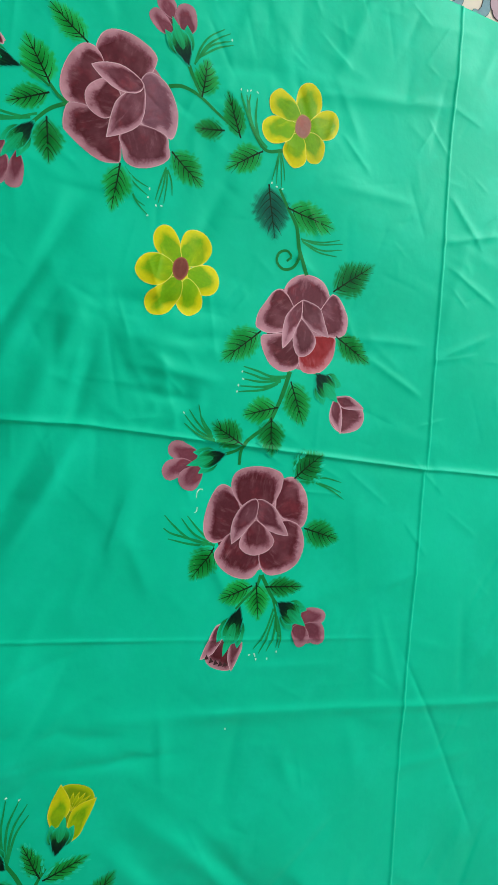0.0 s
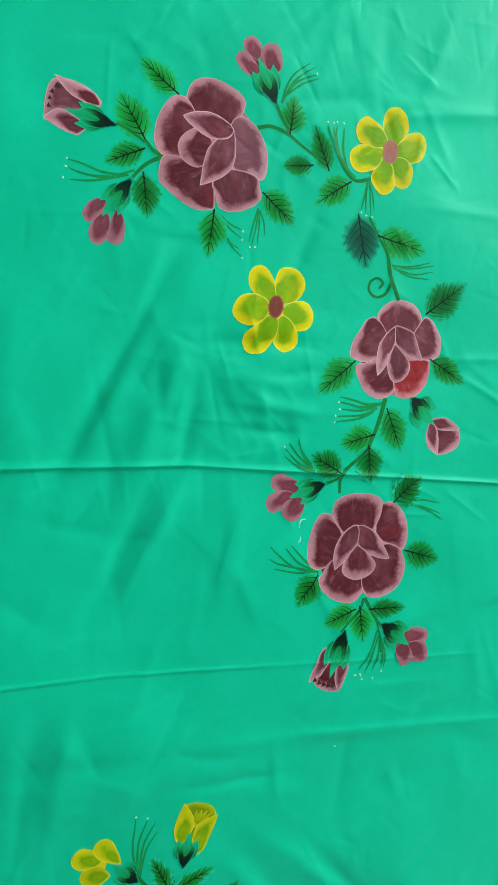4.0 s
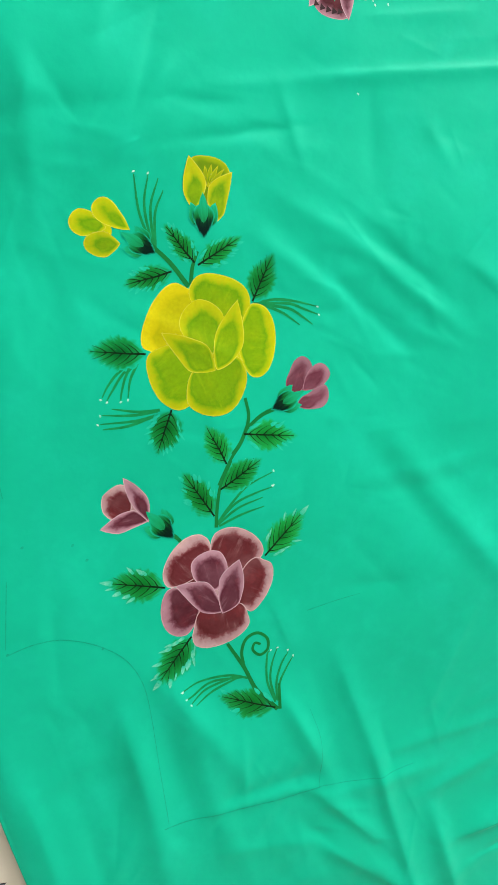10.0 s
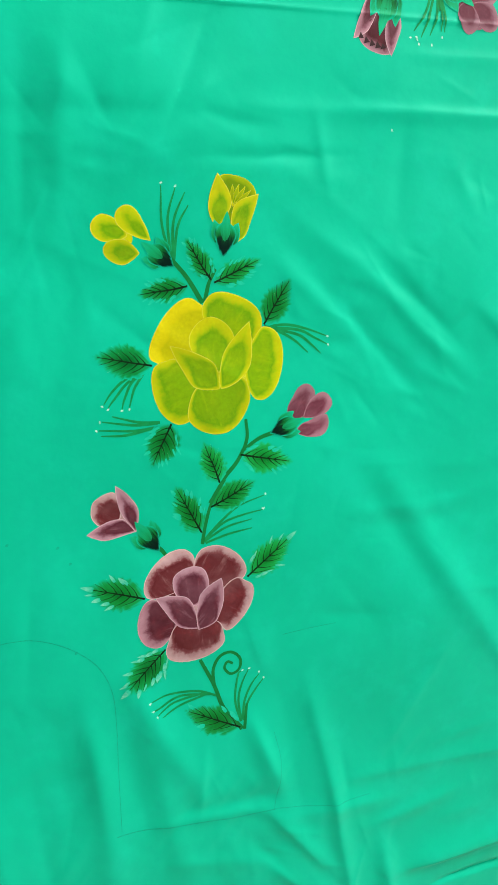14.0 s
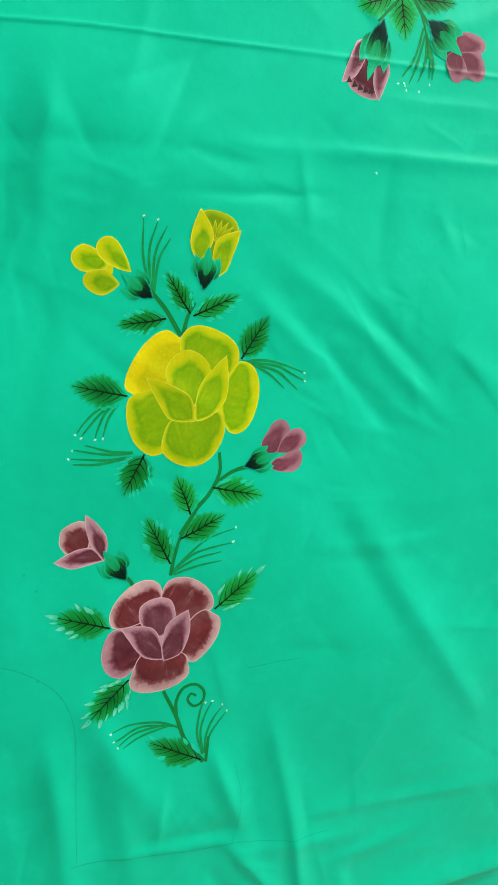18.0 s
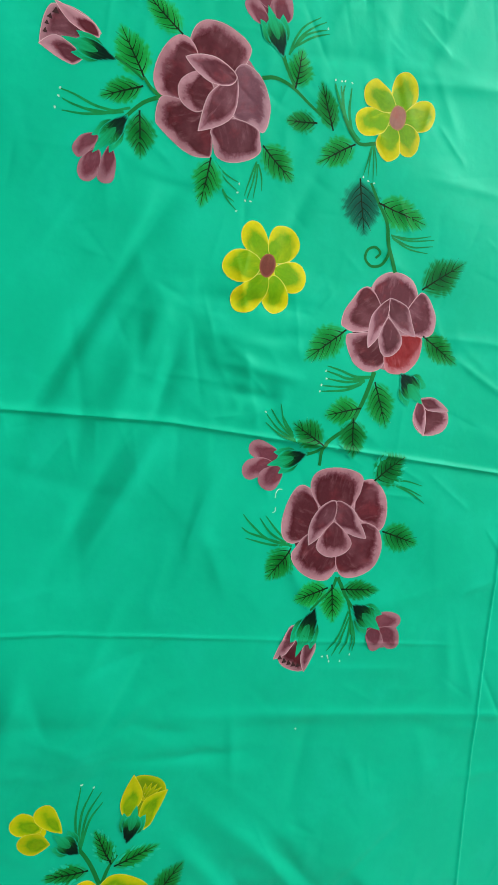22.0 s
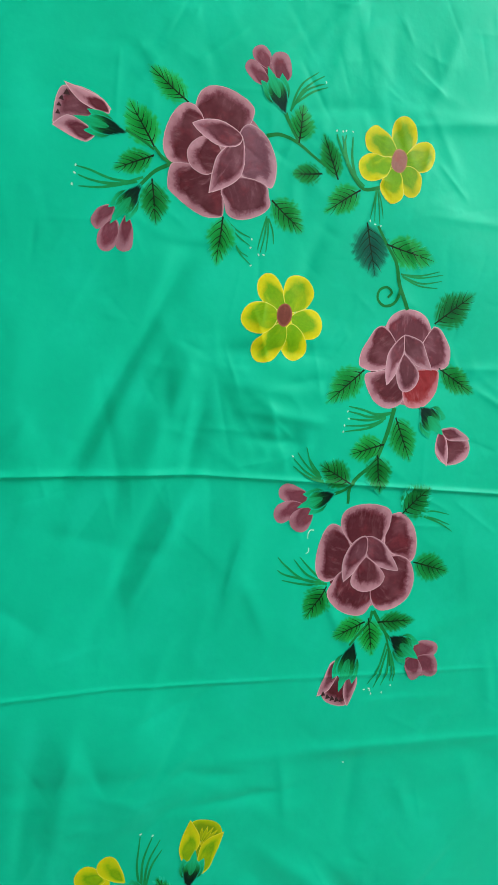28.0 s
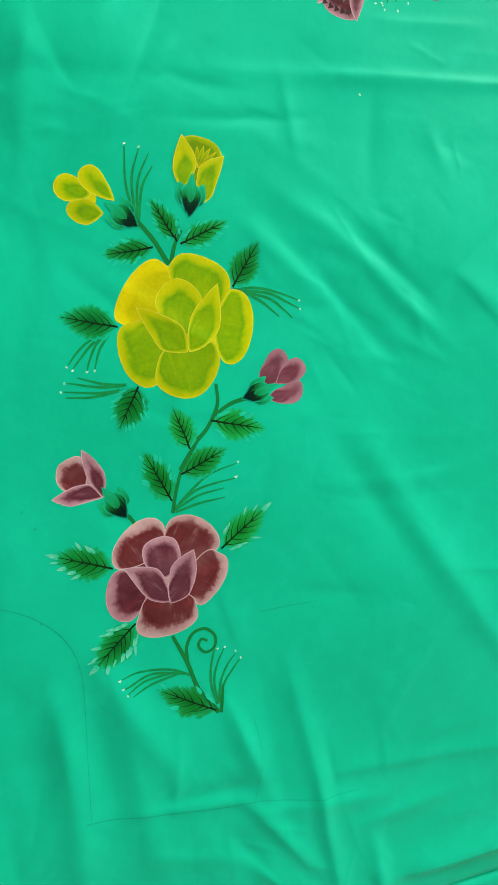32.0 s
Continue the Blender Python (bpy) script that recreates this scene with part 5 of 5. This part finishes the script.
spray([[(0.2581, 0.2761), (0.2656, 0.2682), (0.2751, 0.2622), (0.2842, 0.2584)], [(0.2586, 0.2737), (0.2699, 0.2595), (0.2839, 0.2494)], [(0.2610, 0.2656), (0.2696, 0.2457), (0.2809, 0.2378)], [(0.2621, 0.2609), (0.2714, 0.2416), (0.2837, 0.2287)]], [(0.2861, 0.2567), (0.2845, 0.2476), (0.2837, 0.2281)], 0.0009)
spray([[(0.3051, 0.2827), (0.2983, 0.2640), (0.2924, 0.2455)], [(0.3050, 0.2803), (0.3015, 0.2612), (0.2956, 0.2426)], [(0.3063, 0.2804), (0.3057, 0.2644), (0.3023, 0.2435)], [(0.3070, 0.2804), (0.3112, 0.2678), (0.3120, 0.2526)]], [(0.2936, 0.2401), (0.2995, 0.2403)], 0.0009)
spray([[(0.3363, 0.3979), (0.3428, 0.4160), (0.3537, 0.4315), (0.3727, 0.4447)], [(0.3377, 0.4004), (0.3499, 0.4200), (0.3645, 0.4325), (0.3796, 0.4413)], [(0.3391, 0.4030), (0.3534, 0.4205), (0.3679, 0.4287), (0.3800, 0.4327)], [(0.3419, 0.4069), (0.3640, 0.4219), (0.3834, 0.4294)]], [(0.3815, 0.4347)], 0.0011)
spray([[(0.4274, 0.3232), (0.4114, 0.3365), (0.4046, 0.3517), (0.4003, 0.3777)], [(0.4222, 0.3266), (0.4080, 0.3457), (0.4035, 0.3673), (0.4055, 0.3795)], [(0.4149, 0.3323), (0.4052, 0.3486), (0.3956, 0.3696), (0.3931, 0.3788)], [(0.4164, 0.3325), (0.4126, 0.3524), (0.4142, 0.3779)]], [(0.4012, 0.3828), (0.4056, 0.3839), (0.3933, 0.3826), (0.4144, 0.3836)], 0.0016)
spray([[(0.4436, 0.3218), (0.4395, 0.3036), (0.4349, 0.2874)], [(0.4444, 0.3219), (0.4418, 0.3038), (0.4408, 0.2845)], [(0.4452, 0.3220), (0.4469, 0.3009), (0.4475, 0.2817)], [(0.4459, 0.3220), (0.4500, 0.3043), (0.4520, 0.2883)]], [(0.4349, 0.2848), (0.4415, 0.2813), (0.4490, 0.2798)], 0.0008)
spray([[(0.4757, 0.2250), (0.5015, 0.2214), (0.5358, 0.2257)], [(0.4772, 0.2224), (0.5055, 0.2149), (0.5343, 0.2183)], [(0.4788, 0.2211), (0.5016, 0.2121), (0.5280, 0.2094)], [(0.4765, 0.2244), (0.5037, 0.2241), (0.5308, 0.2296)]], [], 0.001)
spray([[(0.4586, 0.0611), (0.4366, 0.0605), (0.4177, 0.0664), (0.3999, 0.0709)], [(0.4554, 0.0599), (0.4288, 0.0575), (0.4137, 0.0613), (0.3996, 0.0650)], [(0.4498, 0.0567), (0.4249, 0.0537), (0.4008, 0.0565)], [(0.4497, 0.0554), (0.4285, 0.0483), (0.3953, 0.0483)], [(0.4456, 0.0522), (0.4245, 0.0445), (0.3937, 0.0419)]], [(0.3982, 0.0651), (0.3932, 0.0491), (0.3915, 0.0420), (0.3993, 0.0566)], 0.0014)
spray([[(0.3686, -0.0168), (0.3464, -0.0084), (0.3279, 0.0054)], [(0.3632, -0.0132), (0.3453, 0.0044), (0.3336, 0.0204)], [(0.3652, -0.0140), (0.3508, 0.0041), (0.3445, 0.0262)], [(0.3680, -0.0141), (0.3563, -0.0001), (0.3480, 0.0132)], [(0.3612, -0.0124), (0.3437, -0.0019), (0.3285, 0.0143)]], [(0.3271, 0.0170)], 0.0011)
spray([[(0.3663, -0.1339), (0.3355, -0.1243), (0.3151, -0.1072), (0.3054, -0.0961)], [(0.3610, -0.1319), (0.3320, -0.1232), (0.3127, -0.1165), (0.3040, -0.1104)], [(0.3581, -0.1295), (0.3390, -0.1181), (0.3251, -0.1006)], [(0.3627, -0.1308), (0.3462, -0.1151), (0.3322, -0.0982)], [(0.3655, -0.1345), (0.3353, -0.1301), (0.3090, -0.1225)]], [], 0.0012)
spray([[(0.4932, -0.0627), (0.5137, -0.0610), (0.5385, -0.0673)], [(0.4956, -0.0650), (0.5176, -0.0710), (0.5381, -0.0798)], [(0.4988, -0.0659), (0.5216, -0.0755), (0.5420, -0.0886)]], [], 0.001)
spray([[(0.4444, -0.2150), (0.4330, -0.2427), (0.4171, -0.2605)], [(0.4457, -0.2220), (0.4349, -0.2497), (0.4248, -0.2667)], [(0.4472, -0.2264), (0.4446, -0.2481), (0.4351, -0.2658)], [(0.4473, -0.2195), (0.4510, -0.2422), (0.4486, -0.2627)], [(0.4488, -0.2245), (0.4542, -0.2462), (0.4525, -0.2634)]], [(0.4193, -0.2663), (0.4200, -0.2685), (0.4123, -0.2664), (0.4215, -0.2729), (0.4366, -0.2744), (0.4494, -0.2678)], 0.0012)
stroke("white_speck", FABRIC, WHITE, [(0.3515, -0.0694), (0.3472, -0.0690), (0.3442, -0.0725), (0.3432, -0.0782)], 0.0007, 0.0004)
stroke("white_speck", FABRIC, WHITE, [(0.3442, -0.0893), (0.3432, -0.0936), (0.3402, -0.0952)], 0.0006, 0.0004)
lay("white_speck", *disc((0.3832, -0.3499), 0.0008, 1.0, 0.0), BASE_LIFT + 0.0001, WHITE, FABRIC)

# the big yellow rose of the lower spray
rose = flower("rose", (0.1654, -0.5505), 0.0441, YELLOW, "large yellow rose shaded with green, painted on cloth")
petal(rose, GOLD, 1, (0.1459, -0.5267), (0.1172, -0.4994), 0.0347, 0.0388, belly=(0.66, 0.55), base_round=1.02, tip_round=1.01, bow=0.0038)
petal(rose, YELLOW, 2, (0.1783, -0.5278), (0.2020, -0.4922), 0.0327, 0.0302, belly=(0.68, 0.56), base_round=1.43, tip_round=1.04, bow=0.0025)
petal(rose, YELLOW, 3, (0.1931, -0.5540), (0.2308, -0.5676), 0.0386, 0.0339, belly=(0.32, 0.49), base_round=0.50, tip_round=1.29)
petal(rose, YELLOW, 4, (0.1459, -0.5679), (0.0986, -0.5806), 0.0283, 0.0376, belly=(0.52, 0.56), base_round=0.84, tip_round=1.07, bow=-0.0004)
petal(rose, YELLOW, 5, (0.1563, -0.5654), (0.1628, -0.6195), 0.0347, 0.0336, belly=(0.28, 0.53), base_round=0.85, tip_round=0.89, bow=0.0010)
petal(rose, YELLOW, 6, (0.1600, -0.5603), (0.1641, -0.5040), 0.0220, 0.0228, belly=(0.61, 0.60), base_round=0.59, tip_round=0.82, bow=0.0003)
petal(rose, YELLOW, 7, (0.1625, -0.5747), (0.1204, -0.5252), 0.0169, 0.0128, belly=(0.36, 0.33), base_round=0.24, tip_round=0.05, bow=-0.0026)
petal(rose, YELLOW, 8, (0.1647, -0.5745), (0.2035, -0.5144), 0.0112, 0.0188, belly=(0.46, 0.42), base_round=0.53, tip_round=0.05)

# the maroon rose of the lower spray
rose = flower("rose", (0.1021, -0.7895), 0.0406, OXBLOOD, "maroon rose with an oxblood heart and pale rims, painted on cloth")
petal(rose, OXBLOOD, 1, (0.0946, -0.7683), (0.0766, -0.7324), 0.0327, 0.0289, belly=(0.44, 0.54), base_round=0.63, tip_round=1.08, bow=0.0037)
petal(rose, OXBLOOD, 2, (0.1207, -0.7735), (0.1482, -0.7422), 0.0299, 0.0276, belly=(0.45, 0.61), base_round=1.00, tip_round=1.14, bow=-0.0010)
petal(rose, OXBLOOD, 3, (0.1322, -0.7885), (0.1582, -0.8104), 0.0249, 0.0317, belly=(0.53, 0.65), base_round=1.32, tip_round=1.04, bow=-0.0006)
petal(rose, MAROON, 4, (0.0793, -0.8022), (0.0392, -0.8087), 0.0225, 0.0299, belly=(0.59, 0.39), base_round=0.53, tip_round=0.93, bow=-0.0029)
petal(rose, OXBLOOD, 5, (0.0907, -0.8067), (0.0847, -0.8507), 0.0402, 0.0221, belly=(0.42, 0.75), base_round=0.98, tip_round=1.28, bow=-0.0009)
petal(rose, MAUVE, 6, (0.1021, -0.7921), (0.1024, -0.7499), 0.0197, 0.0187, belly=(0.67, 0.59), base_round=0.60, tip_round=1.13, bow=0.0010)
petal(rose, MAUVE, 7, (0.1006, -0.8171), (0.0621, -0.7724), 0.0114, 0.0170, belly=(0.34, 0.52), base_round=0.18, tip_round=0.05, bow=-0.0015)
petal(rose, MAUVE, 8, (0.1005, -0.8185), (0.1338, -0.7703), 0.0212, 0.0089, belly=(0.54, 0.26), base_round=0.19, tip_round=0.10, bow=-0.0070)

# buds of the lower spray
bud = flower("rosebud", (0.0951, -0.4209), 0.0077, YELLOW, "heart-shaped yellow bud, painted on cloth")
petal(bud, YELLOW, 1, (0.0977, -0.4187), (0.0670, -0.4049), 0.0142, 0.0097, belly=(0.62, 0.75), base_round=0.55, tip_round=0.88, bow=-0.0032)
petal(bud, YELLOW, 2, (0.1065, -0.4355), (0.0740, -0.4290), 0.0081, 0.0145, belly=(0.44, 0.43), base_round=0.05, tip_round=1.20, bow=0.0034)
petal(bud, YELLOW, 3, (0.1189, -0.4257), (0.0931, -0.3953), 0.0107, 0.0106, belly=(0.57, 0.73), base_round=0.05, tip_round=1.47, bow=-0.0009)
calyx((0.1369, -0.4521), (0.1110, -0.4270), 0.0108)
bud = flower("rosebud", (0.2035, -0.4023), 0.0134, OLIVE, "tulip-shaped yellow bud, painted on cloth")
petal(bud, OLIVE, 2, (0.1985, -0.4187), (0.2147, -0.3791), 0.0213, 0.0189, belly=(0.75, 0.53), base_round=0.71, tip_round=1.70, bow=-0.0010)
petal(bud, OLIVE, 3, (0.2028, -0.4051), (0.2058, -0.3848), 0.0025, 0.0022, belly=(0.50, 0.50), base_round=0.05, tip_round=0.05)
petal(bud, OLIVE, 4, (0.2029, -0.4051), (0.2126, -0.3849), 0.0024, 0.0022, belly=(0.46, 0.53), base_round=0.05, tip_round=0.05)
petal(bud, OLIVE, 5, (0.2029, -0.4052), (0.2189, -0.3875), 0.0021, 0.0020, belly=(0.45, 0.56), base_round=0.05, tip_round=0.05)
petal(bud, OLIVE, 6, (0.2029, -0.4052), (0.2242, -0.3918), 0.0020, 0.0020, belly=(0.43, 0.57), base_round=0.05, tip_round=0.05)
petal(bud, YELLOW, 7, (0.2005, -0.4385), (0.2313, -0.3965), 0.0174, 0.0056, belly=(0.55, 0.25), base_round=0.05, tip_round=0.05)
petal(bud, YELLOW, 8, (0.1849, -0.4231), (0.1923, -0.3733), 0.0092, 0.0141, belly=(0.37, 0.48), base_round=0.05, tip_round=0.13)
calyx((0.1866, -0.4499), (0.1965, -0.4102), 0.0110)
bud = flower("rosebud", (0.2517, -0.6153), 0.0075, PLUM, "heart-shaped mauve bud, painted on cloth")
petal(bud, PLUM, 1, (0.2358, -0.6178), (0.2584, -0.5887), 0.0093, 0.0121, belly=(0.59, 0.74), base_round=1.70, tip_round=1.03, bow=0.0006)
petal(bud, PLUM, 2, (0.2480, -0.6210), (0.2805, -0.6067), 0.0111, 0.0117, belly=(0.66, 0.58), base_round=0.26, tip_round=1.26, bow=0.0010)
petal(bud, PLUM, 3, (0.2361, -0.6348), (0.2747, -0.6254), 0.0082, 0.0122, belly=(0.35, 0.64), base_round=0.05, tip_round=1.44, bow=-0.0037)
calyx((0.2085, -0.6304), (0.2472, -0.6225), 0.0105)
bud = flower("rosebud", (0.0440, -0.6824), 0.0094, OXBLOOD, "half-open maroon bud, painted on cloth")
petal(bud, OXBLOOD, 1, (0.0415, -0.6832), (0.0206, -0.6598), 0.0163, 0.0196, belly=(0.50, 0.60), base_round=0.48, tip_round=0.54)
petal(bud, MAUVE, 2, (0.0557, -0.6989), (0.0081, -0.6908), 0.0087, 0.0119, belly=(0.62, 0.29), base_round=0.05, tip_round=0.08, bow=-0.0025)
petal(bud, MAUVE, 3, (0.0555, -0.6991), (0.0442, -0.6488), 0.0073, 0.0094, belly=(0.53, 0.47), base_round=0.17, tip_round=0.16, bow=-0.0016)
calyx((0.0752, -0.7246), (0.0569, -0.6899), 0.0118)

# leaves of the lower spray
leaf(LEAF, (0.1716, -0.4704), (0.1519, -0.4276), 0.0081, 0.0092, 0.45)
leaf(LEAF, (0.1727, -0.4728), (0.2244, -0.4565), 0.0089, 0.0095, 0.55)
leaf(LEAF, (0.1481, -0.4719), (0.0976, -0.4733), 0.0092, 0.0091, 0.4)
leaf(LEAF, (0.2177, -0.5207), (0.2522, -0.4794), 0.0115, 0.0116, 0.3)
leaf(LEAF_DARK, (0.1013, -0.5409), (0.0463, -0.5223), 0.0125, 0.0125, 0.3)
leaf(LEAF, (0.1094, -0.5986), (0.0822, -0.6379), 0.0141, 0.0123, 0.65)
leaf(LEAF, (0.1728, -0.6451), (0.2295, -0.6652), 0.0120, 0.0126, 0.5)
leaf(LEAF, (0.1480, -0.6702), (0.1377, -0.6246), 0.0104, 0.0116, 0.3)
leaf(LEAF, (0.1338, -0.6929), (0.1863, -0.6755), 0.0108, 0.0109, 0.3)
leaf(LEAF, (0.1215, -0.7181), (0.1016, -0.6615), 0.0118, 0.0113, 0.45)
leaf(LEAF, (0.1604, -0.7774), (0.2177, -0.7433), 0.0130, 0.0132, 0.75)
leaf(LEAF, (0.0528, -0.7702), (-0.0030, -0.7429), 0.0136, 0.0136, 0.8)
leaf(LEAF_DARK, (0.0639, -0.8294), (0.0129, -0.8664), 0.0155, 0.0128, 0.9)
leaf(LEAF, (0.1284, -0.9456), (0.0710, -0.9047), 0.0135, 0.0123, 0.45)

# stems, tendril and blades of the lower spray
stem([(0.1592, -0.4899), (0.1479, -0.4640), (0.1346, -0.4434)], 0.0024, 0.002)
stem([(0.1619, -0.4884), (0.1681, -0.4728), (0.1771, -0.4600)], 0.0022, 0.0014)
stem([(0.1852, -0.6105), (0.1831, -0.6310), (0.1702, -0.6508), (0.1567, -0.6621)], 0.0016, 0.0022)
stem([(0.1591, -0.6606), (0.1480, -0.6716), (0.1339, -0.6878)], 0.0016, 0.0014)
stem([(0.1760, -0.6419), (0.1970, -0.6327), (0.2181, -0.6300)], 0.0016, 0.0024)
stem([(0.1536, -0.6672), (0.1362, -0.6882), (0.1256, -0.7115), (0.1198, -0.7293)], 0.0014, 0.002)
stem([(0.0729, -0.7192), (0.0775, -0.7244), (0.0806, -0.7303)], 0.0024, 0.0018)
stem([(0.0965, -0.8530), (0.1064, -0.8854), (0.1130, -0.9170), (0.1292, -0.9474)], 0.0018, 0.0026)
stem([(0.1388, -0.9196), (0.1316, -0.9482)], 0.0014, 0.0018)
stem([(0.1067, -0.8869), (0.1086, -0.8687), (0.1174, -0.8560), (0.1307, -0.8547), (0.1393, -0.8649), (0.1365, -0.8766), (0.1267, -0.8794), (0.1209, -0.8709), (0.1250, -0.8645), (0.1307, -0.8681)], 0.0018, 0.0014)
spray([[(0.1370, -0.4516), (0.1321, -0.4142), (0.1367, -0.3785)], [(0.1356, -0.4441), (0.1385, -0.4079), (0.1497, -0.3819)], [(0.1372, -0.4465), (0.1436, -0.4114), (0.1582, -0.3868)], [(0.1380, -0.4477), (0.1466, -0.4169), (0.1598, -0.3985)]], [(0.1372, -0.3762), (0.1501, -0.3805)], 0.0012)
spray([[(0.2187, -0.5217), (0.2437, -0.5246), (0.2637, -0.5319), (0.2842, -0.5423)], [(0.2237, -0.5239), (0.2545, -0.5315), (0.2710, -0.5421), (0.2839, -0.5507)], [(0.2281, -0.5260), (0.2535, -0.5363), (0.2666, -0.5484), (0.2758, -0.5591)], [(0.2281, -0.5260), (0.2467, -0.5392), (0.2619, -0.5558)]], [(0.2853, -0.5431), (0.2851, -0.5516)], 0.0013)
spray([[(0.0967, -0.5418), (0.0720, -0.5491), (0.0573, -0.5588), (0.0482, -0.5684)], [(0.0922, -0.5439), (0.0739, -0.5523), (0.0595, -0.5648), (0.0515, -0.5725)], [(0.0909, -0.5447), (0.0775, -0.5532), (0.0683, -0.5671), (0.0643, -0.5759)], [(0.0911, -0.5458), (0.0793, -0.5591), (0.0716, -0.5757)]], [(0.0461, -0.5700), (0.0511, -0.5740), (0.0639, -0.5775), (0.0711, -0.5777)], 0.0012)
spray([[(0.0979, -0.5960), (0.0775, -0.5916), (0.0536, -0.5813)], [(0.0955, -0.5965), (0.0715, -0.5933), (0.0434, -0.5845)], [(0.0952, -0.5998), (0.0728, -0.5993), (0.0391, -0.5922)], [(0.0894, -0.6005), (0.0637, -0.6018), (0.0398, -0.5979)]], [(0.0412, -0.5845), (0.0365, -0.5920)], 0.0013)
spray([[(0.1199, -0.7272), (0.1429, -0.7100), (0.1640, -0.6982), (0.1920, -0.6932)], [(0.1228, -0.7251), (0.1455, -0.7121), (0.1679, -0.7086), (0.1886, -0.7081)], [(0.1224, -0.7269), (0.1473, -0.7176), (0.1757, -0.7153)], [(0.1232, -0.7290), (0.1486, -0.7254), (0.1748, -0.7249)]], [(0.1902, -0.7068), (0.1889, -0.7070), (0.1941, -0.6921)], 0.0012)
spray([[(0.1106, -0.9012), (0.0882, -0.8877), (0.0583, -0.8813), (0.0385, -0.8831)], [(0.1022, -0.8958), (0.0695, -0.8871), (0.0462, -0.8923), (0.0372, -0.8931)], [(0.0936, -0.8918), (0.0620, -0.8922), (0.0425, -0.8994)], [(0.0962, -0.8941), (0.0669, -0.8976), (0.0465, -0.9038)]], [(0.0371, -0.8838), (0.0364, -0.8841), (0.0385, -0.8930), (0.0415, -0.9009)], 0.0012)
spray([[(0.1291, -0.9385), (0.1267, -0.9112), (0.1343, -0.8835), (0.1390, -0.8799)], [(0.1300, -0.9374), (0.1303, -0.9127), (0.1370, -0.8949), (0.1469, -0.8803)], [(0.1314, -0.9366), (0.1370, -0.9155), (0.1475, -0.8991), (0.1574, -0.8900)], [(0.1323, -0.9383), (0.1394, -0.9199), (0.1504, -0.9073), (0.1613, -0.8971)]], [(0.1398, -0.8795), (0.1476, -0.8799), (0.1579, -0.8874), (0.1622, -0.8960)], 0.0012)

# pencil lines of the cutting pattern
stroke("pencil_line", FABRIC, PENCIL, [(-0.0460, -0.5069), (-0.0541, -0.5429), (-0.0614, -0.5831), (-0.0669, -0.6314)], 0.0005, 0.00040)
stroke("pencil_line", FABRIC, PENCIL, [(-0.0881, -0.7077), (-0.0969, -0.7333), (-0.1095, -0.7709)], 0.0005, 0.00040)
stroke("pencil_line", FABRIC, PENCIL, [(-0.1096, -0.7768), (-0.0799, -0.7760), (-0.0497, -0.7860), (-0.0241, -0.8050), (-0.0059, -0.8292), (0.0018, -0.8601), (-0.0008, -0.8991), (-0.0091, -0.9562), (-0.0176, -1.0176)], 0.0005, 0.00040)
stroke("pencil_line", FABRIC, PENCIL, [(-0.0237, -1.0209), (-0.0058, -1.0249), (0.0519, -1.0391), (0.1094, -1.0532), (0.1560, -1.0594)], 0.0007, 0.00056)
stroke("pencil_line", FABRIC, PENCIL, [(0.1560, -1.0594), (0.2091, -1.0761), (0.2684, -1.0857)], 0.0005, 0.00040)
stroke("pencil_line", FABRIC, PENCIL, [(0.1908, -0.8530), (0.2243, -0.8549), (0.2542, -0.8580)], 0.0005, 0.00040)
stroke("pencil_line", FABRIC, PENCIL, [(0.1503, -1.0596), (0.1666, -1.0080), (0.1650, -0.9651)], 0.0004, 0.00032)
lay("pencil_dot", *disc((-0.1095, -0.7763), 0.0013, 1.3, 0.4), BASE_LIFT + 0.0001, PENCIL, FABRIC)
lay("pencil_dot", *disc((-0.0244, -0.8061), 0.0013, 1.3, 0.4), BASE_LIFT + 0.0001, PENCIL, FABRIC)
lay("pencil_dot", *disc((-0.0122, -0.7146), 0.0013, 1.3, 0.4), BASE_LIFT + 0.0001, PENCIL, FABRIC)
lay("pencil_dot", *disc((-0.0649, -0.6817), 0.0013, 1.3, 0.4), BASE_LIFT + 0.0001, PENCIL, FABRIC)
lay("pencil_dot", *disc((-0.0206, -0.6958), 0.0013, 1.3, 0.4), BASE_LIFT + 0.0001, PENCIL, FABRIC)
lay("white_speck", *disc((0.3839, -0.3506), 0.0011, 1.0, 0.0), BASE_LIFT + 0.0001, WHITE, FABRIC)
